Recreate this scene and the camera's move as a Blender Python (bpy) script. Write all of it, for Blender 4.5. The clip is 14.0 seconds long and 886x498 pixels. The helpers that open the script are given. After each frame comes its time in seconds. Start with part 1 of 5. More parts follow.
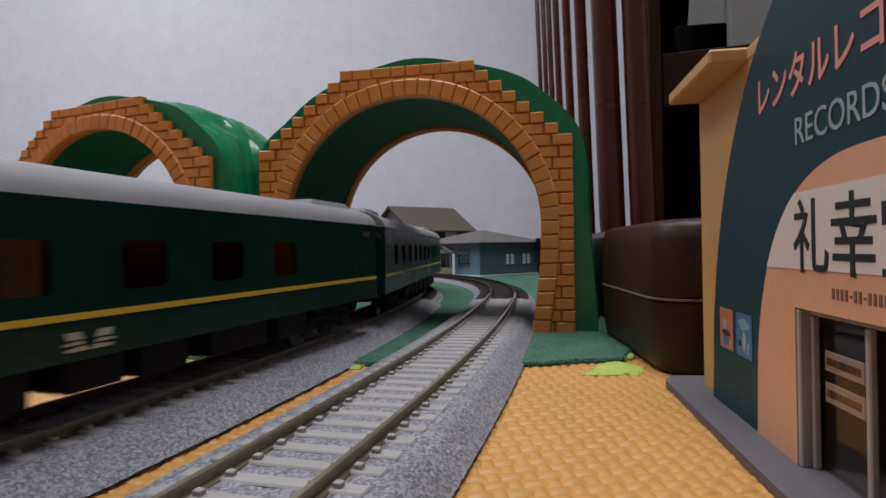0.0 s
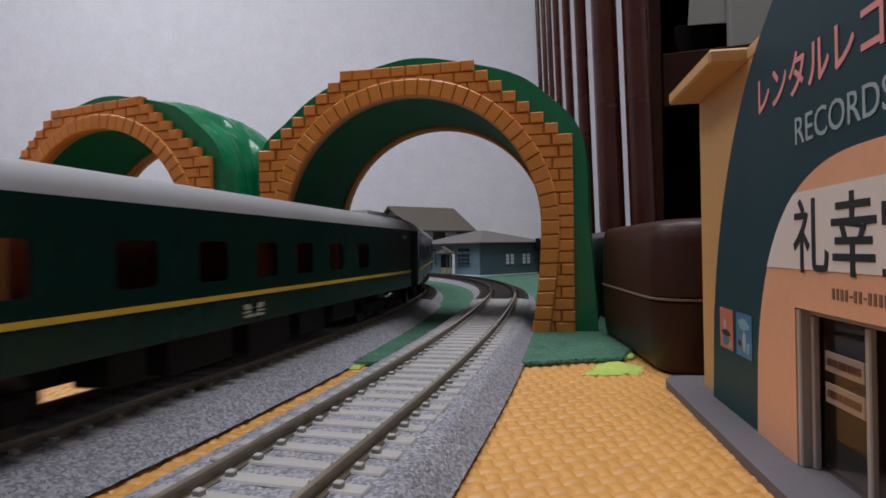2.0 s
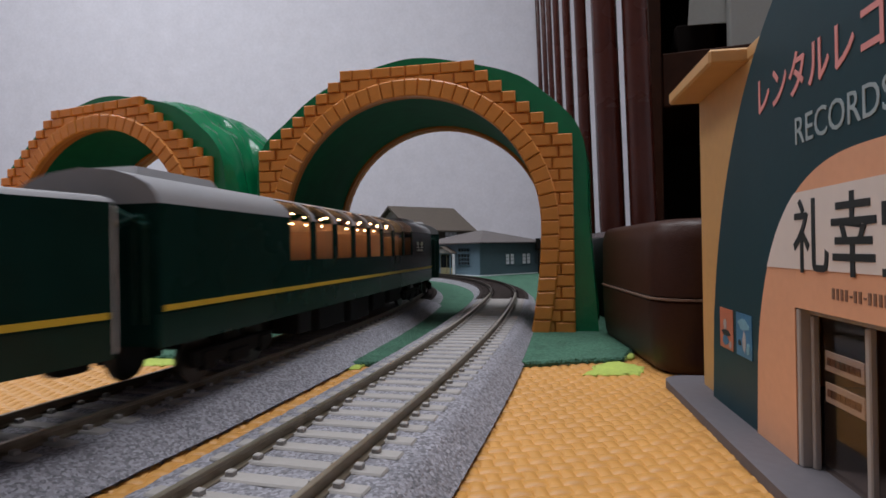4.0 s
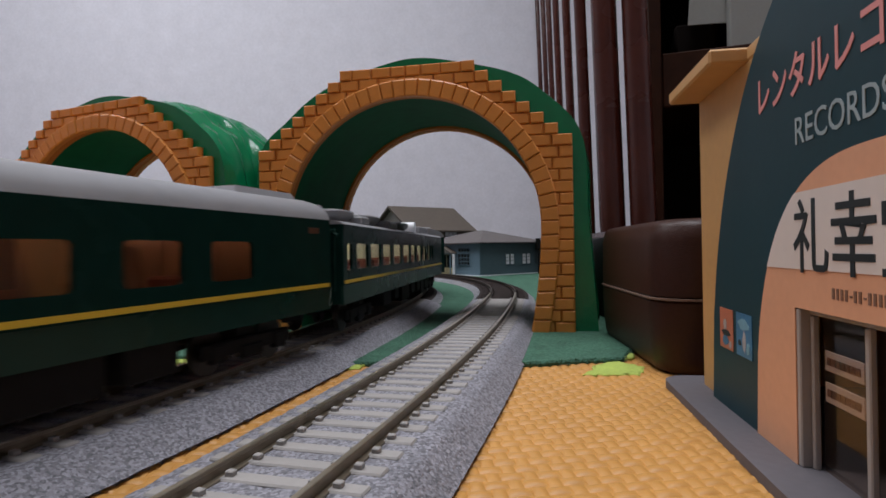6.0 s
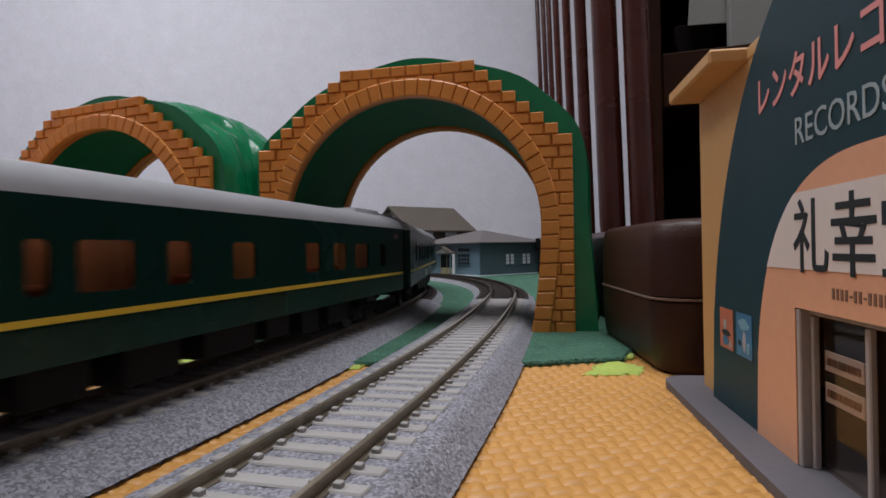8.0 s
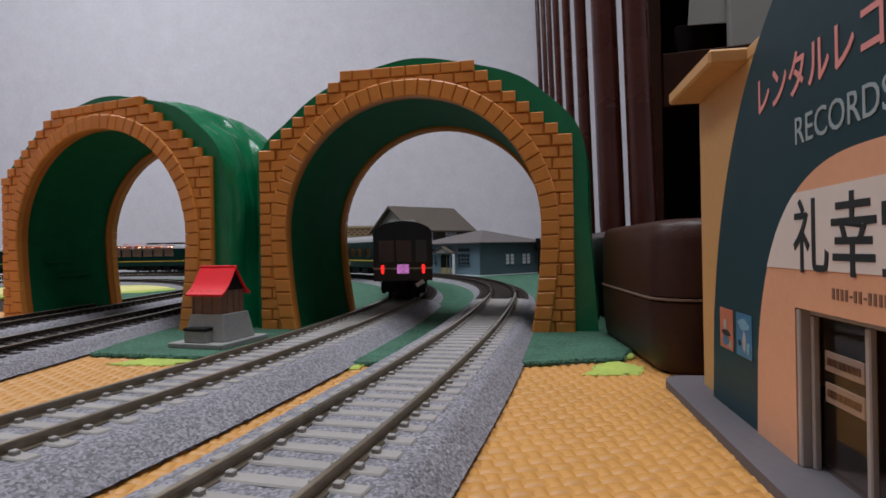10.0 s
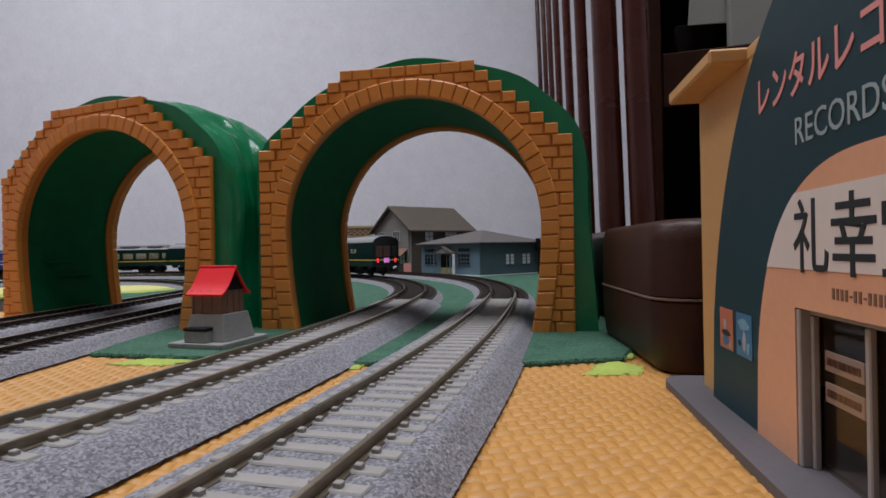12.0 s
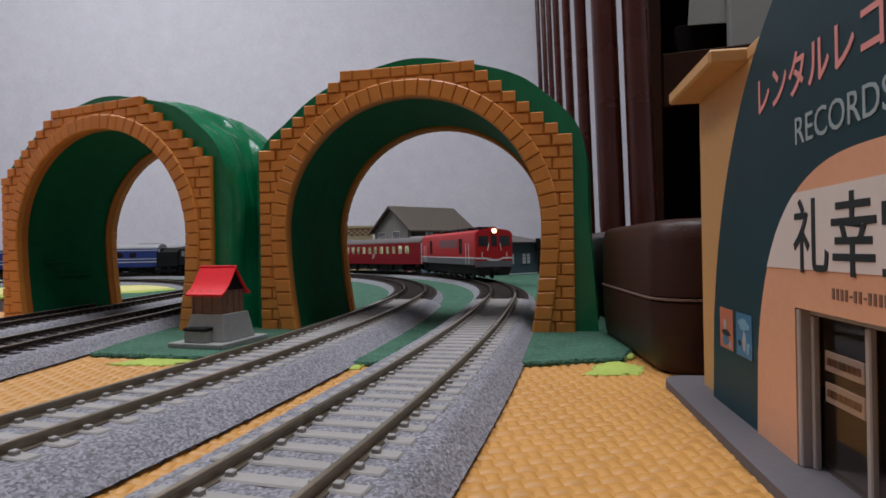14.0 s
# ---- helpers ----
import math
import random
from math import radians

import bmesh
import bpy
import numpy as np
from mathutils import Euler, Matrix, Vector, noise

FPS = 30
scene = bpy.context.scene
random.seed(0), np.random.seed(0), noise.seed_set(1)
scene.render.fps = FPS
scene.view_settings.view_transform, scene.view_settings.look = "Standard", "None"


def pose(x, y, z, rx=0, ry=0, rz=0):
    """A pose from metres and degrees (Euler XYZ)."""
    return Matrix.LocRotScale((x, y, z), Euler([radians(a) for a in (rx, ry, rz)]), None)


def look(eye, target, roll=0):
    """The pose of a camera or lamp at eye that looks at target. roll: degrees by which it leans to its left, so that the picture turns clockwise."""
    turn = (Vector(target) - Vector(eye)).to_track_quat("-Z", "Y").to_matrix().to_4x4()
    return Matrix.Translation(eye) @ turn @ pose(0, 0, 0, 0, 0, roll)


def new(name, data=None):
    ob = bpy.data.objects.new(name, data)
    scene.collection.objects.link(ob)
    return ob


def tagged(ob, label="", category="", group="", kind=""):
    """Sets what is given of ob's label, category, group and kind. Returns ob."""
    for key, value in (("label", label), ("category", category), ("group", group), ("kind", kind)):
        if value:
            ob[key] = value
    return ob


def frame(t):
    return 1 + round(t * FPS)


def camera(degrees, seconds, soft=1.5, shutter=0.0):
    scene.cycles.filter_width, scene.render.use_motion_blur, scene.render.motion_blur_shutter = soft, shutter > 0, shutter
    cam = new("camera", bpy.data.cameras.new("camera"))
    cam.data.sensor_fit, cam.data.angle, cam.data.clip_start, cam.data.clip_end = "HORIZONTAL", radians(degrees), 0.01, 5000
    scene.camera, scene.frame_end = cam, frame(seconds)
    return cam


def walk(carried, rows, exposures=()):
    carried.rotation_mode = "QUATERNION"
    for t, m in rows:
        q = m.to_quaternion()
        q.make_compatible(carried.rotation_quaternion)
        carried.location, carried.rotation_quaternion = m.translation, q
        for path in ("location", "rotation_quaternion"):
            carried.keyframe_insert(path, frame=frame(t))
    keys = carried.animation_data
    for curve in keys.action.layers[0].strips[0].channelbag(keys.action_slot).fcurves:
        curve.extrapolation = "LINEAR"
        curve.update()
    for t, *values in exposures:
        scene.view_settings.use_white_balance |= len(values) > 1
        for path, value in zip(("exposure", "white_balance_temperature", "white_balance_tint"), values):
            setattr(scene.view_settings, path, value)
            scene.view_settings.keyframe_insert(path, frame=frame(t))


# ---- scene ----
HALF_W = 2 * math.degrees(math.atan(0.784))
cam = camera(HALF_W, 14.0, soft=1.6, shutter=0.4)
EYE = (0.0, 0.0, 0.0388)
VIEW = look(EYE, (0.0, 1.0, 0.0388 + 0.0015), -1.03)
walk(cam, [(0.0, VIEW), (14.0, VIEW)], exposures=[(0.0, 0.09), (8.3, 0.09), (9.8, 0.0), (14.0, 0.0)])

# ---------------------------------------------------------------- world and lamps
world = bpy.data.worlds.new("room_world")
scene.world = world
world.use_nodes = True
world.node_tree.nodes["Background"].inputs[0].default_value = (0.80, 0.84, 1.0, 1)
world.node_tree.nodes["Background"].inputs[1].default_value = 0.05


def area_lamp(name, place, target, size, power, colour):
    lamp = bpy.data.lights.new(name, "AREA")
    lamp.shape, lamp.size = "DISK", size
    lamp.energy, lamp.color = power, colour
    ob = new(name, lamp)
    ob.matrix_world = look(place, target)
    return ob


area_lamp("ceiling_lamp_light", (0.0, 0.15, 1.93), (0.0, 0.15, 0.0), 1.1, 31.0, (0.93, 0.95, 1.0))
# Added fill with no lamp known there; it brightens the left wall.
area_lamp("wall_fill_light", (-1.2, 1.0, 1.93), (-1.2, 1.0, 0.0), 1.0, 26.0, (0.93, 0.95, 1.0))

MM = 0.001


# ---------------------------------------------------------------- materials
def material(name, colour, rough=0.5, metal=0.0, vary=0.12, grain=300.0, blotch=30.0, bump=0.0, bump_scale=None,
             second=None, speckle=0.0, coat=0.0, island=False, emit=0.0, spec=0.5):
    m = bpy.data.materials.new(name)
    m.use_nodes = True
    t = m.node_tree
    n, l = t.nodes, t.links
    p = n["Principled BSDF"]
    p.inputs["Roughness"].default_value = rough
    p.inputs["Metallic"].default_value = metal
    p.inputs["Coat Weight"].default_value = coat
    p.inputs["Specular IOR Level"].default_value = spec
    where = n.new("ShaderNodeTexCoord")
    fine = n.new("ShaderNodeTexNoise")
    fine.inputs["Scale"].default_value, fine.inputs["Detail"].default_value = grain, 4
    broad = n.new("ShaderNodeTexNoise")
    broad.inputs["Scale"].default_value, broad.inputs["Detail"].default_value = blotch, 3
    l.new(where.outputs["Object"], fine.inputs["Vector"])
    l.new(where.outputs["Object"], broad.inputs["Vector"])
    add = n.new("ShaderNodeMath")
    add.operation = "ADD"
    l.new(fine.outputs["Fac"], add.inputs[0])
    l.new(broad.outputs["Fac"], add.inputs[1])
    last = add
    if island:
        info = n.new("ShaderNodeObjectInfo")
        geo = n.new("ShaderNodeNewGeometry")
        more = n.new("ShaderNodeMath")
        more.operation = "ADD"
        l.new(info.outputs["Random"], more.inputs[0])
        l.new(geo.outputs["Random Per Island"], more.inputs[1])
        both = n.new("ShaderNodeMath")
        both.operation = "MULTIPLY_ADD"
        both.inputs[1].default_value = 0.5
        l.new(more.outputs[0], both.inputs[0])
        l.new(add.outputs[0], both.inputs[2])
        last = both
    ramp = n.new("ShaderNodeMapRange")
    ramp.inputs["From Min"].default_value, ramp.inputs["From Max"].default_value = (0.6, 1.4) if not island else (0.8, 2.0)
    l.new(last.outputs[0], ramp.inputs["Value"])
    mix = n.new("ShaderNodeMix")
    mix.data_type = "RGBA"
    other = second or tuple(c * (1 + vary) for c in colour)
    base = colour if second else tuple(c * (1 - vary) for c in colour)
    mix.inputs["A"].default_value, mix.inputs["B"].default_value = (*base, 1), (*other, 1)
    l.new(ramp.outputs["Result"], mix.inputs["Factor"])
    out = mix.outputs["Result"]
    if speckle:
        cells = n.new("ShaderNodeTexVoronoi")
        cells.inputs["Scale"].default_value = grain * 1.5
        l.new(where.outputs["Object"], cells.inputs["Vector"])
        bw = n.new("ShaderNodeRGBToBW")
        l.new(cells.outputs["Color"], bw.inputs[0])
        curve = n.new("ShaderNodeMapRange")
        curve.inputs["From Min"].default_value, curve.inputs["From Max"].default_value = 0.2, 0.8
        curve.inputs["To Min"].default_value, curve.inputs["To Max"].default_value = 1 - speckle, 1 + speckle
        l.new(bw.outputs[0], curve.inputs["Value"])
        times = n.new("ShaderNodeVectorMath")
        times.operation = "SCALE"
        l.new(out, times.inputs[0])
        l.new(curve.outputs["Result"], times.inputs["Scale"])
        out = times.outputs["Vector"]
    l.new(out, p.inputs["Base Color"])
    rr = n.new("ShaderNodeMapRange")
    rr.inputs["To Min"].default_value, rr.inputs["To Max"].default_value = max(0.03, rough - 0.08), min(1, rough + 0.1)
    l.new(broad.outputs["Fac"], rr.inputs["Value"])
    l.new(rr.outputs["Result"], p.inputs["Roughness"])
    if bump:
        relief = n.new("ShaderNodeTexNoise")
        relief.inputs["Scale"].default_value, relief.inputs["Detail"].default_value = bump_scale or grain, 5
        l.new(where.outputs["Object"], relief.inputs["Vector"])
        b = n.new("ShaderNodeBump")
        b.inputs["Strength"].default_value, b.inputs["Distance"].default_value = min(1.0, bump), 0.0006
        l.new(relief.outputs["Fac"], b.inputs["Height"])
        l.new(b.outputs["Normal"], p.inputs["Normal"])
    if emit:
        l.new(out, p.inputs["Emission Color"])
        p.inputs["Emission Strength"].default_value = emit
    return m


def glass(name, tint, see):
    m = bpy.data.materials.new(name)
    m.use_nodes = True
    n, l = m.node_tree.nodes, m.node_tree.links
    n.remove(n["Principled BSDF"])
    clear, shine, mix = n.new("ShaderNodeBsdfTransparent"), n.new("ShaderNodeBsdfGlossy"), n.new("ShaderNodeMixShader")
    clear.inputs[0].default_value = (*tint, 1)
    shine.inputs["Roughness"].default_value = 0.06
    mix.inputs[0].default_value = 1 - see
    l.new(clear.outputs[0], mix.inputs[1])
    l.new(shine.outputs[0], mix.inputs[2])
    l.new(mix.outputs[0], n["Material Output"].inputs["Surface"])
    return m


M_WALL = material("wallpaper", (0.64, 0.64, 0.70), 0.85, vary=0.075, grain=110, blotch=16, bump=0.35, bump_scale=350)
M_CEIL = material("ceiling_paper", (0.72, 0.72, 0.72), 0.9, vary=0.04)
M_FLOOR = material("wood_floor", (0.22, 0.13, 0.07), 0.5, vary=0.3, grain=40, blotch=6)
M_MAT = material("orange_mat", (0.50, 0.245, 0.060), 0.5, vary=0.10, grain=240, blotch=25, bump=0.3)
M_FELT = material("green_felt", (0.054, 0.128, 0.088), 0.95, vary=0.28, grain=900, blotch=60, bump=1.0, bump_scale=1300, speckle=0.25, spec=0.2)
M_LIME = material("lime_flock", (0.36, 0.45, 0.09), 0.95, vary=0.25, grain=900, blotch=120, bump=0.9, bump_scale=1200)
M_SAND = material("pale_yellow_flock", (0.55, 0.52, 0.20), 0.95, vary=0.25, grain=900, blotch=60, bump=0.6)
M_BALLAST = material("grey_ballast", (0.215, 0.211, 0.240), 0.75, vary=0.20, grain=1250, blotch=50, bump=1.0, bump_scale=1500, speckle=0.42)
M_BALLAST_DARK = material("dark_ballast", (0.20, 0.20, 0.22), 0.8, vary=0.20, grain=1250, blotch=50, bump=1.0, bump_scale=1500, speckle=0.40)
M_SLEEPER = material("grey_sleeper", (0.285, 0.268, 0.258), 0.65, vary=0.12, grain=500, blotch=80, bump=0.3, island=True)
M_SLEEPER_DARK = material("brown_sleeper", (0.024, 0.018, 0.017), 0.85, vary=0.3, grain=500, blotch=80, bump=0.2, island=True, spec=0.12)
M_RAIL = material("rail_metal", (0.24, 0.20, 0.15), 0.38, metal=0.75, vary=0.2, grain=400, blotch=40)
M_RAIL_DARK = material("dark_weathered_rail", (0.045, 0.035, 0.030), 0.6, metal=0.2, vary=0.2, grain=400, blotch=40, spec=0.2)
M_RAIL_TOP = material("rail_head", (0.42, 0.37, 0.29), 0.3, metal=0.85, vary=0.15, grain=400, blotch=40)
M_BRICK = material("orange_plastic_brick", (0.64, 0.245, 0.042), 0.42, vary=0.10, grain=500, blotch=60, bump=0.12, island=True)
M_BRICK_BACK = material("orange_plastic", (0.50, 0.17, 0.030), 0.55, vary=0.08, grain=300, spec=0.3)
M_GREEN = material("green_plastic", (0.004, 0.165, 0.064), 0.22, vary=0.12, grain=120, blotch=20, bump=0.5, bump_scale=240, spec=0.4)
# Inside green: matte, and darker than the shell to carry the tunnel's shade.
M_GREEN_IN = material("matte_shaded_green_plastic", (0.004, 0.120, 0.047), 0.6, vary=0.18, grain=120, blotch=20, bump=0.25, bump_scale=160, spec=0.15)
M_RED = material("red_plastic", (0.72, 0.012, 0.022), 0.5, vary=0.06, grain=300, spec=0.25)
M_WOOD = material("brown_wood", (0.19, 0.095, 0.06), 0.6, vary=0.25, grain=500, blotch=120, bump=0.3)
M_STONE = material("grey_stone", (0.27, 0.27, 0.265), 0.8, vary=0.15, grain=700, blotch=120, bump=0.5)
M_DARK = material("dark_plastic", (0.008, 0.008, 0.008), 0.6, vary=0.2, spec=0.15)
M_POLE = material("red_brown_lacquer", (0.048, 0.0108, 0.0068), 0.26, vary=0.25, grain=60, blotch=12, spec=0.35)
M_CABINET = material("dark_walnut", (0.022, 0.0075, 0.0036), 0.5, vary=0.4, grain=60, blotch=10, spec=0.08)
M_BLACK = material("shade_and_bag_black", (0.005, 0.003, 0.0025), 0.8, vary=0.2, spec=0.1)
M_PAPER = material("grey_paper", (0.21, 0.21, 0.20), 0.85, vary=0.05)
M_CASE = material("brown_case", (0.034, 0.0105, 0.006), 0.42, vary=0.2, grain=900, blotch=20, bump=0.2, bump_scale=2500, spec=0.28)
M_CASE_EDGE = material("worn_case_edge", (0.16, 0.10, 0.075), 0.5, vary=0.2)
M_TEAL = material("teal_print", (0.011, 0.042, 0.055), 0.5, vary=0.08, grain=600, spec=0.25)
M_PEACH = material("peach_print", (0.68, 0.34, 0.20), 0.55, vary=0.05, grain=600)
M_WHITE = material("white_print", (0.66, 0.58, 0.54), 0.55, vary=0.04)
M_TAN = material("tan_plastic", (0.56, 0.31, 0.115), 0.5, vary=0.07, grain=400, blotch=40)
M_PINK = material("pink_print", (0.70, 0.27, 0.25), 0.5, vary=0.04)
M_GREYTXT = material("grey_print", (0.30, 0.36, 0.38), 0.5, vary=0.04)
M_INK = material("black_ink", (0.012, 0.018, 0.022), 0.5, vary=0.05)
M_KERB = material("grey_pavement", (0.118, 0.108, 0.120), 0.7, vary=0.1, grain=500, bump=0.15, spec=0.3)
M_FRAME = material("grey_frame", (0.34, 0.30, 0.28), 0.45, vary=0.08)
M_POSTER_RED = material("poster_orange_red", (0.46, 0.15, 0.085), 0.4, vary=0.15, grain=500)
M_POSTER_BLUE = material("poster_blue", (0.045, 0.16, 0.30), 0.4, vary=0.3, grain=400, blotch=200)
M_POSTER_SKY = material("poster_pale_blue", (0.16, 0.32, 0.42), 0.4, vary=0.2, grain=400, blotch=200)
M_POSTER_PALE = material("poster_grey", (0.38, 0.36, 0.37), 0.4, vary=0.2, grain=400)
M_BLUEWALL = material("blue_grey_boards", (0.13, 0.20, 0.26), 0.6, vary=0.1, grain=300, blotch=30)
# The same boards darkened, shade put into the colour of the front.
M_BLUEWALL_SHADE = material("shaded_blue_grey_boards", (0.075, 0.125, 0.145), 0.6, vary=0.1, grain=300, blotch=30)
M_ROOF = material("brown_slate", (0.085, 0.068, 0.055), 0.75, vary=0.18, grain=300, blotch=40, bump=0.3)
M_ROOF2 = material("grey_slate", (0.105, 0.092, 0.092), 0.75, vary=0.15, grain=300, blotch=40, bump=0.3)
M_BOARD = material("grey_boards", (0.22, 0.215, 0.20), 0.7, vary=0.1, grain=200)
M_PANE_WHITE = material("pale_pane", (0.75, 0.76, 0.80), 0.25, vary=0.05)
M_PANE_DARK = material("dark_pane", (0.015, 0.017, 0.02), 0.12, vary=0.1)
M_BEIGE = material("beige_wall", (0.42, 0.34, 0.20), 0.7, vary=0.1)
M_CGREEN = material("dark_green_paint", (0.0044, 0.0225, 0.0190), 0.24, vary=0.15, grain=200, spec=0.07)
M_CGREEN_LOW = material("green_skirt_paint", (0.0055, 0.0290, 0.0225), 0.25, vary=0.15, grain=200, spec=0.3)
M_CROOF = material("silver_roof_paint", (0.235, 0.235, 0.248), 0.45, vary=0.08, grain=200, spec=0.35)
M_YELLOW = material("yellow_stripe_paint", (0.62, 0.42, 0.035), 0.4, vary=0.05)
M_PALE = material("pale_stripe_paint", (0.50, 0.48, 0.34), 0.4, vary=0.05)
M_SILVER = material("silver_emblem", (0.50, 0.50, 0.40), 0.35, metal=0.3, vary=0.1)
M_UNDER = material("underframe_black", (0.0085, 0.0082, 0.0082), 0.65, vary=0.3, spec=0.15)
M_WHEEL = material("wheel_metal", (0.05, 0.047, 0.044), 0.4, metal=0.7, vary=0.2)
M_INSIDE = material("warm_interior_panel", (0.34, 0.20, 0.13), 0.6, vary=0.2, grain=200, blotch=60)
M_SEAT = material("red_brown_seat", (0.20, 0.055, 0.03), 0.7, vary=0.2)
M_LOUNGE = material("pale_tan_lounge_panel", (0.56, 0.37, 0.25), 0.6, vary=0.15, grain=150, blotch=50)
M_CURTAIN = material("pale_curtain", (0.55, 0.58, 0.50), 0.8, vary=0.1)
M_GLOW = material("warm_interior_tube", (1.0, 0.72, 0.52), 0.5, vary=0.0, emit=2.6)
M_BULB = material("warm_ceiling_bulb", (1.0, 0.62, 0.32), 0.5, vary=0.0, emit=22.0)
M_GLOW_DIM = material("dim_interior_tube", (1.0, 0.32, 0.14), 0.5, vary=0.0, emit=1.3)
M_GLOW_COOL = material("cool_interior_tube", (0.95, 1.0, 0.90), 0.5, vary=0.0, emit=9.0)
M_TAIL = material("red_tail_light", (1.0, 0.02, 0.02), 0.4, vary=0.0, emit=1.3)
M_MARK = material("lit_train_plate", (0.62, 0.20, 0.58), 0.4, vary=0.4, grain=600, blotch=300, emit=0.6)
M_HEAD = material("lit_headlamp", (1.0, 0.80, 0.42), 0.4, vary=0.0, emit=2.4)
M_LOCORED = material("loco_red_paint", (0.40, 0.012, 0.014), 0.4, vary=0.08, spec=0.25)
M_COACHRED = material("coach_maroon_paint", (0.22, 0.010, 0.016), 0.4, vary=0.1, spec=0.2)
M_LOCOGREY = material("loco_grey_paint", (0.11, 0.115, 0.125), 0.45, vary=0.1)
M_LINE = material("white_line_paint", (0.72, 0.70, 0.70), 0.4, vary=0.04)
M_BLUE = material("blue_coach_paint", (0.010, 0.035, 0.20), 0.3, vary=0.1)
M_STEAM = material("steam_black", (0.008, 0.008, 0.009), 0.6, vary=0.25, spec=0.2)
M_TAILFACE = material("black_green_gloss", (0.0025, 0.006, 0.005), 0.15, vary=0.1, spec=0.3)
M_ENDPANE = material("brown_end_pane", (0.075, 0.034, 0.022), 0.3, vary=0.2)
M_GLASS = glass("tinted_pane", (0.80, 0.72, 0.66), 0.93)
M_GLASS_DIM = glass("dark_tinted_pane", (0.26, 0.14, 0.11), 0.95)


# ---------------------------------------------------------------- mesh helpers (millimetres in, metres out)
def thing(name, label, category, group="", m=None, kind=""):
    ob = new(name)
    ob.empty_display_size = 0.01
    tagged(ob, label, category, group, kind)
    if m is not None:
        ob.matrix_basis = m
    return ob


def mesh_of(bm, name, mat, smooth=None):
    bmesh.ops.scale(bm, vec=(MM, MM, MM), verts=bm.verts)
    bmesh.ops.recalc_face_normals(bm, faces=bm.faces)
    me = bpy.data.meshes.new(name)
    bm.to_mesh(me)
    bm.free()
    for one in (mat if isinstance(mat, (list, tuple)) else [mat]):
        me.materials.append(one)
    if smooth:
        me.shade_smooth()
        me.set_sharp_from_angle(angle=radians(smooth))
    return me


def part(name, bm, mat, parent=None, label="", smooth=None, m=None, kind=""):
    ob = new(name, mesh_of(bm, name, mat, smooth))
    if parent is not None:
        ob.parent = parent
    if m is not None:
        ob.matrix_basis = m
    return tagged(ob, label, kind=kind)


def again(ob, m, parent):
    """One more piece on the same mesh."""
    c = new(ob.name.split(".")[0], ob.data)
    c.parent, c.matrix_basis = parent, m
    if "label" in ob:
        c["label"] = ob["label"]
    return c


def at(x, y, z=0.0, rz=0.0, rx=0.0, ry=0.0):
    return pose(x * MM, y * MM, z * MM, rx, ry, rz)


def box(bm, x0, x1, y0, y1, z0, z1, bevel=0.0, seg=1, taper=0.0, m=None):
    vs = []
    for z in (z0, z1):
        k = taper if z == z1 else 0.0
        vs += [bm.verts.new((x0 + k, y0 + k, z)), bm.verts.new((x1 - k, y0 + k, z)), bm.verts.new((x1 - k, y1 - k, z)), bm.verts.new((x0 + k, y1 - k, z))]
    fs = [bm.faces.new([vs[i] for i in q]) for q in ((3, 2, 1, 0), (4, 5, 6, 7), (0, 1, 5, 4), (1, 2, 6, 5), (2, 3, 7, 6), (3, 0, 4, 7))]
    if bevel:
        es = list({e for f in fs for e in f.edges})
        made = bmesh.ops.bevel(bm, geom=es, offset=bevel, segments=seg, affect="EDGES", profile=0.6)
        vs = list({v for f in made["faces"] for v in f.verts} | {v for v in vs if v.is_valid})
    if m is not None:
        bmesh.ops.transform(bm, matrix=m, verts=vs)
    return vs


def prism(bm, points, a, b, axis="y", m=None):
    """A flat outline drawn out along an axis from a to b."""
    def put(u, v, w):
        return {"y": (u, w, v), "x": (w, u, v), "z": (u, v, w)}[axis]
    lo = [bm.verts.new(put(u, v, a)) for u, v in points]
    hi = [bm.verts.new(put(u, v, b)) for u, v in points]
    bm.faces.new(lo)
    bm.faces.new(list(reversed(hi)))
    n = len(points)
    for i in range(n):
        bm.faces.new((lo[i], hi[i], hi[(i + 1) % n], lo[(i + 1) % n]))
    if m is not None:
        bmesh.ops.transform(bm, matrix=m, verts=lo + hi)
    return lo + hi


def rod(bm, p, q, r, n=8):
    p, q = Vector(p), Vector(q)
    turn = (q - p).to_track_quat("Z", "Y").to_matrix()
    rings = []
    for c in (p, q):
        rings.append([bm.verts.new(c + turn @ Vector((r * math.cos(6.28318 * i / n), r * math.sin(6.28318 * i / n), 0))) for i in range(n)])
    for i in range(n):
        bm.faces.new((rings[0][i], rings[0][(i + 1) % n], rings[1][(i + 1) % n], rings[1][i]))
    bm.faces.new(list(reversed(rings[0])))
    bm.faces.new(rings[1])
    return rings[0] + rings[1]


def lathe(bm, profile, n=24, centre=(0, 0)):
    rings = [[bm.verts.new((centre[0] + r * math.cos(6.28318 * i / n), centre[1] + r * math.sin(6.28318 * i / n), z)) for i in range(n)] for r, z in profile]
    for a, b in zip(rings, rings[1:]):
        for i in range(n):
            bm.faces.new((a[i], a[(i + 1) % n], b[(i + 1) % n], b[i]))
    bm.faces.new(list(reversed(rings[0])))
    bm.faces.new(rings[-1])


def grid_strip(bm, rows):
    vs = [[bm.verts.new(p) for p in row] for row in rows]
    for a, b in zip(vs, vs[1:]):
        for i in range(len(a) - 1):
            bm.faces.new((a[i], a[i + 1], b[i + 1], b[i]))
    return vs


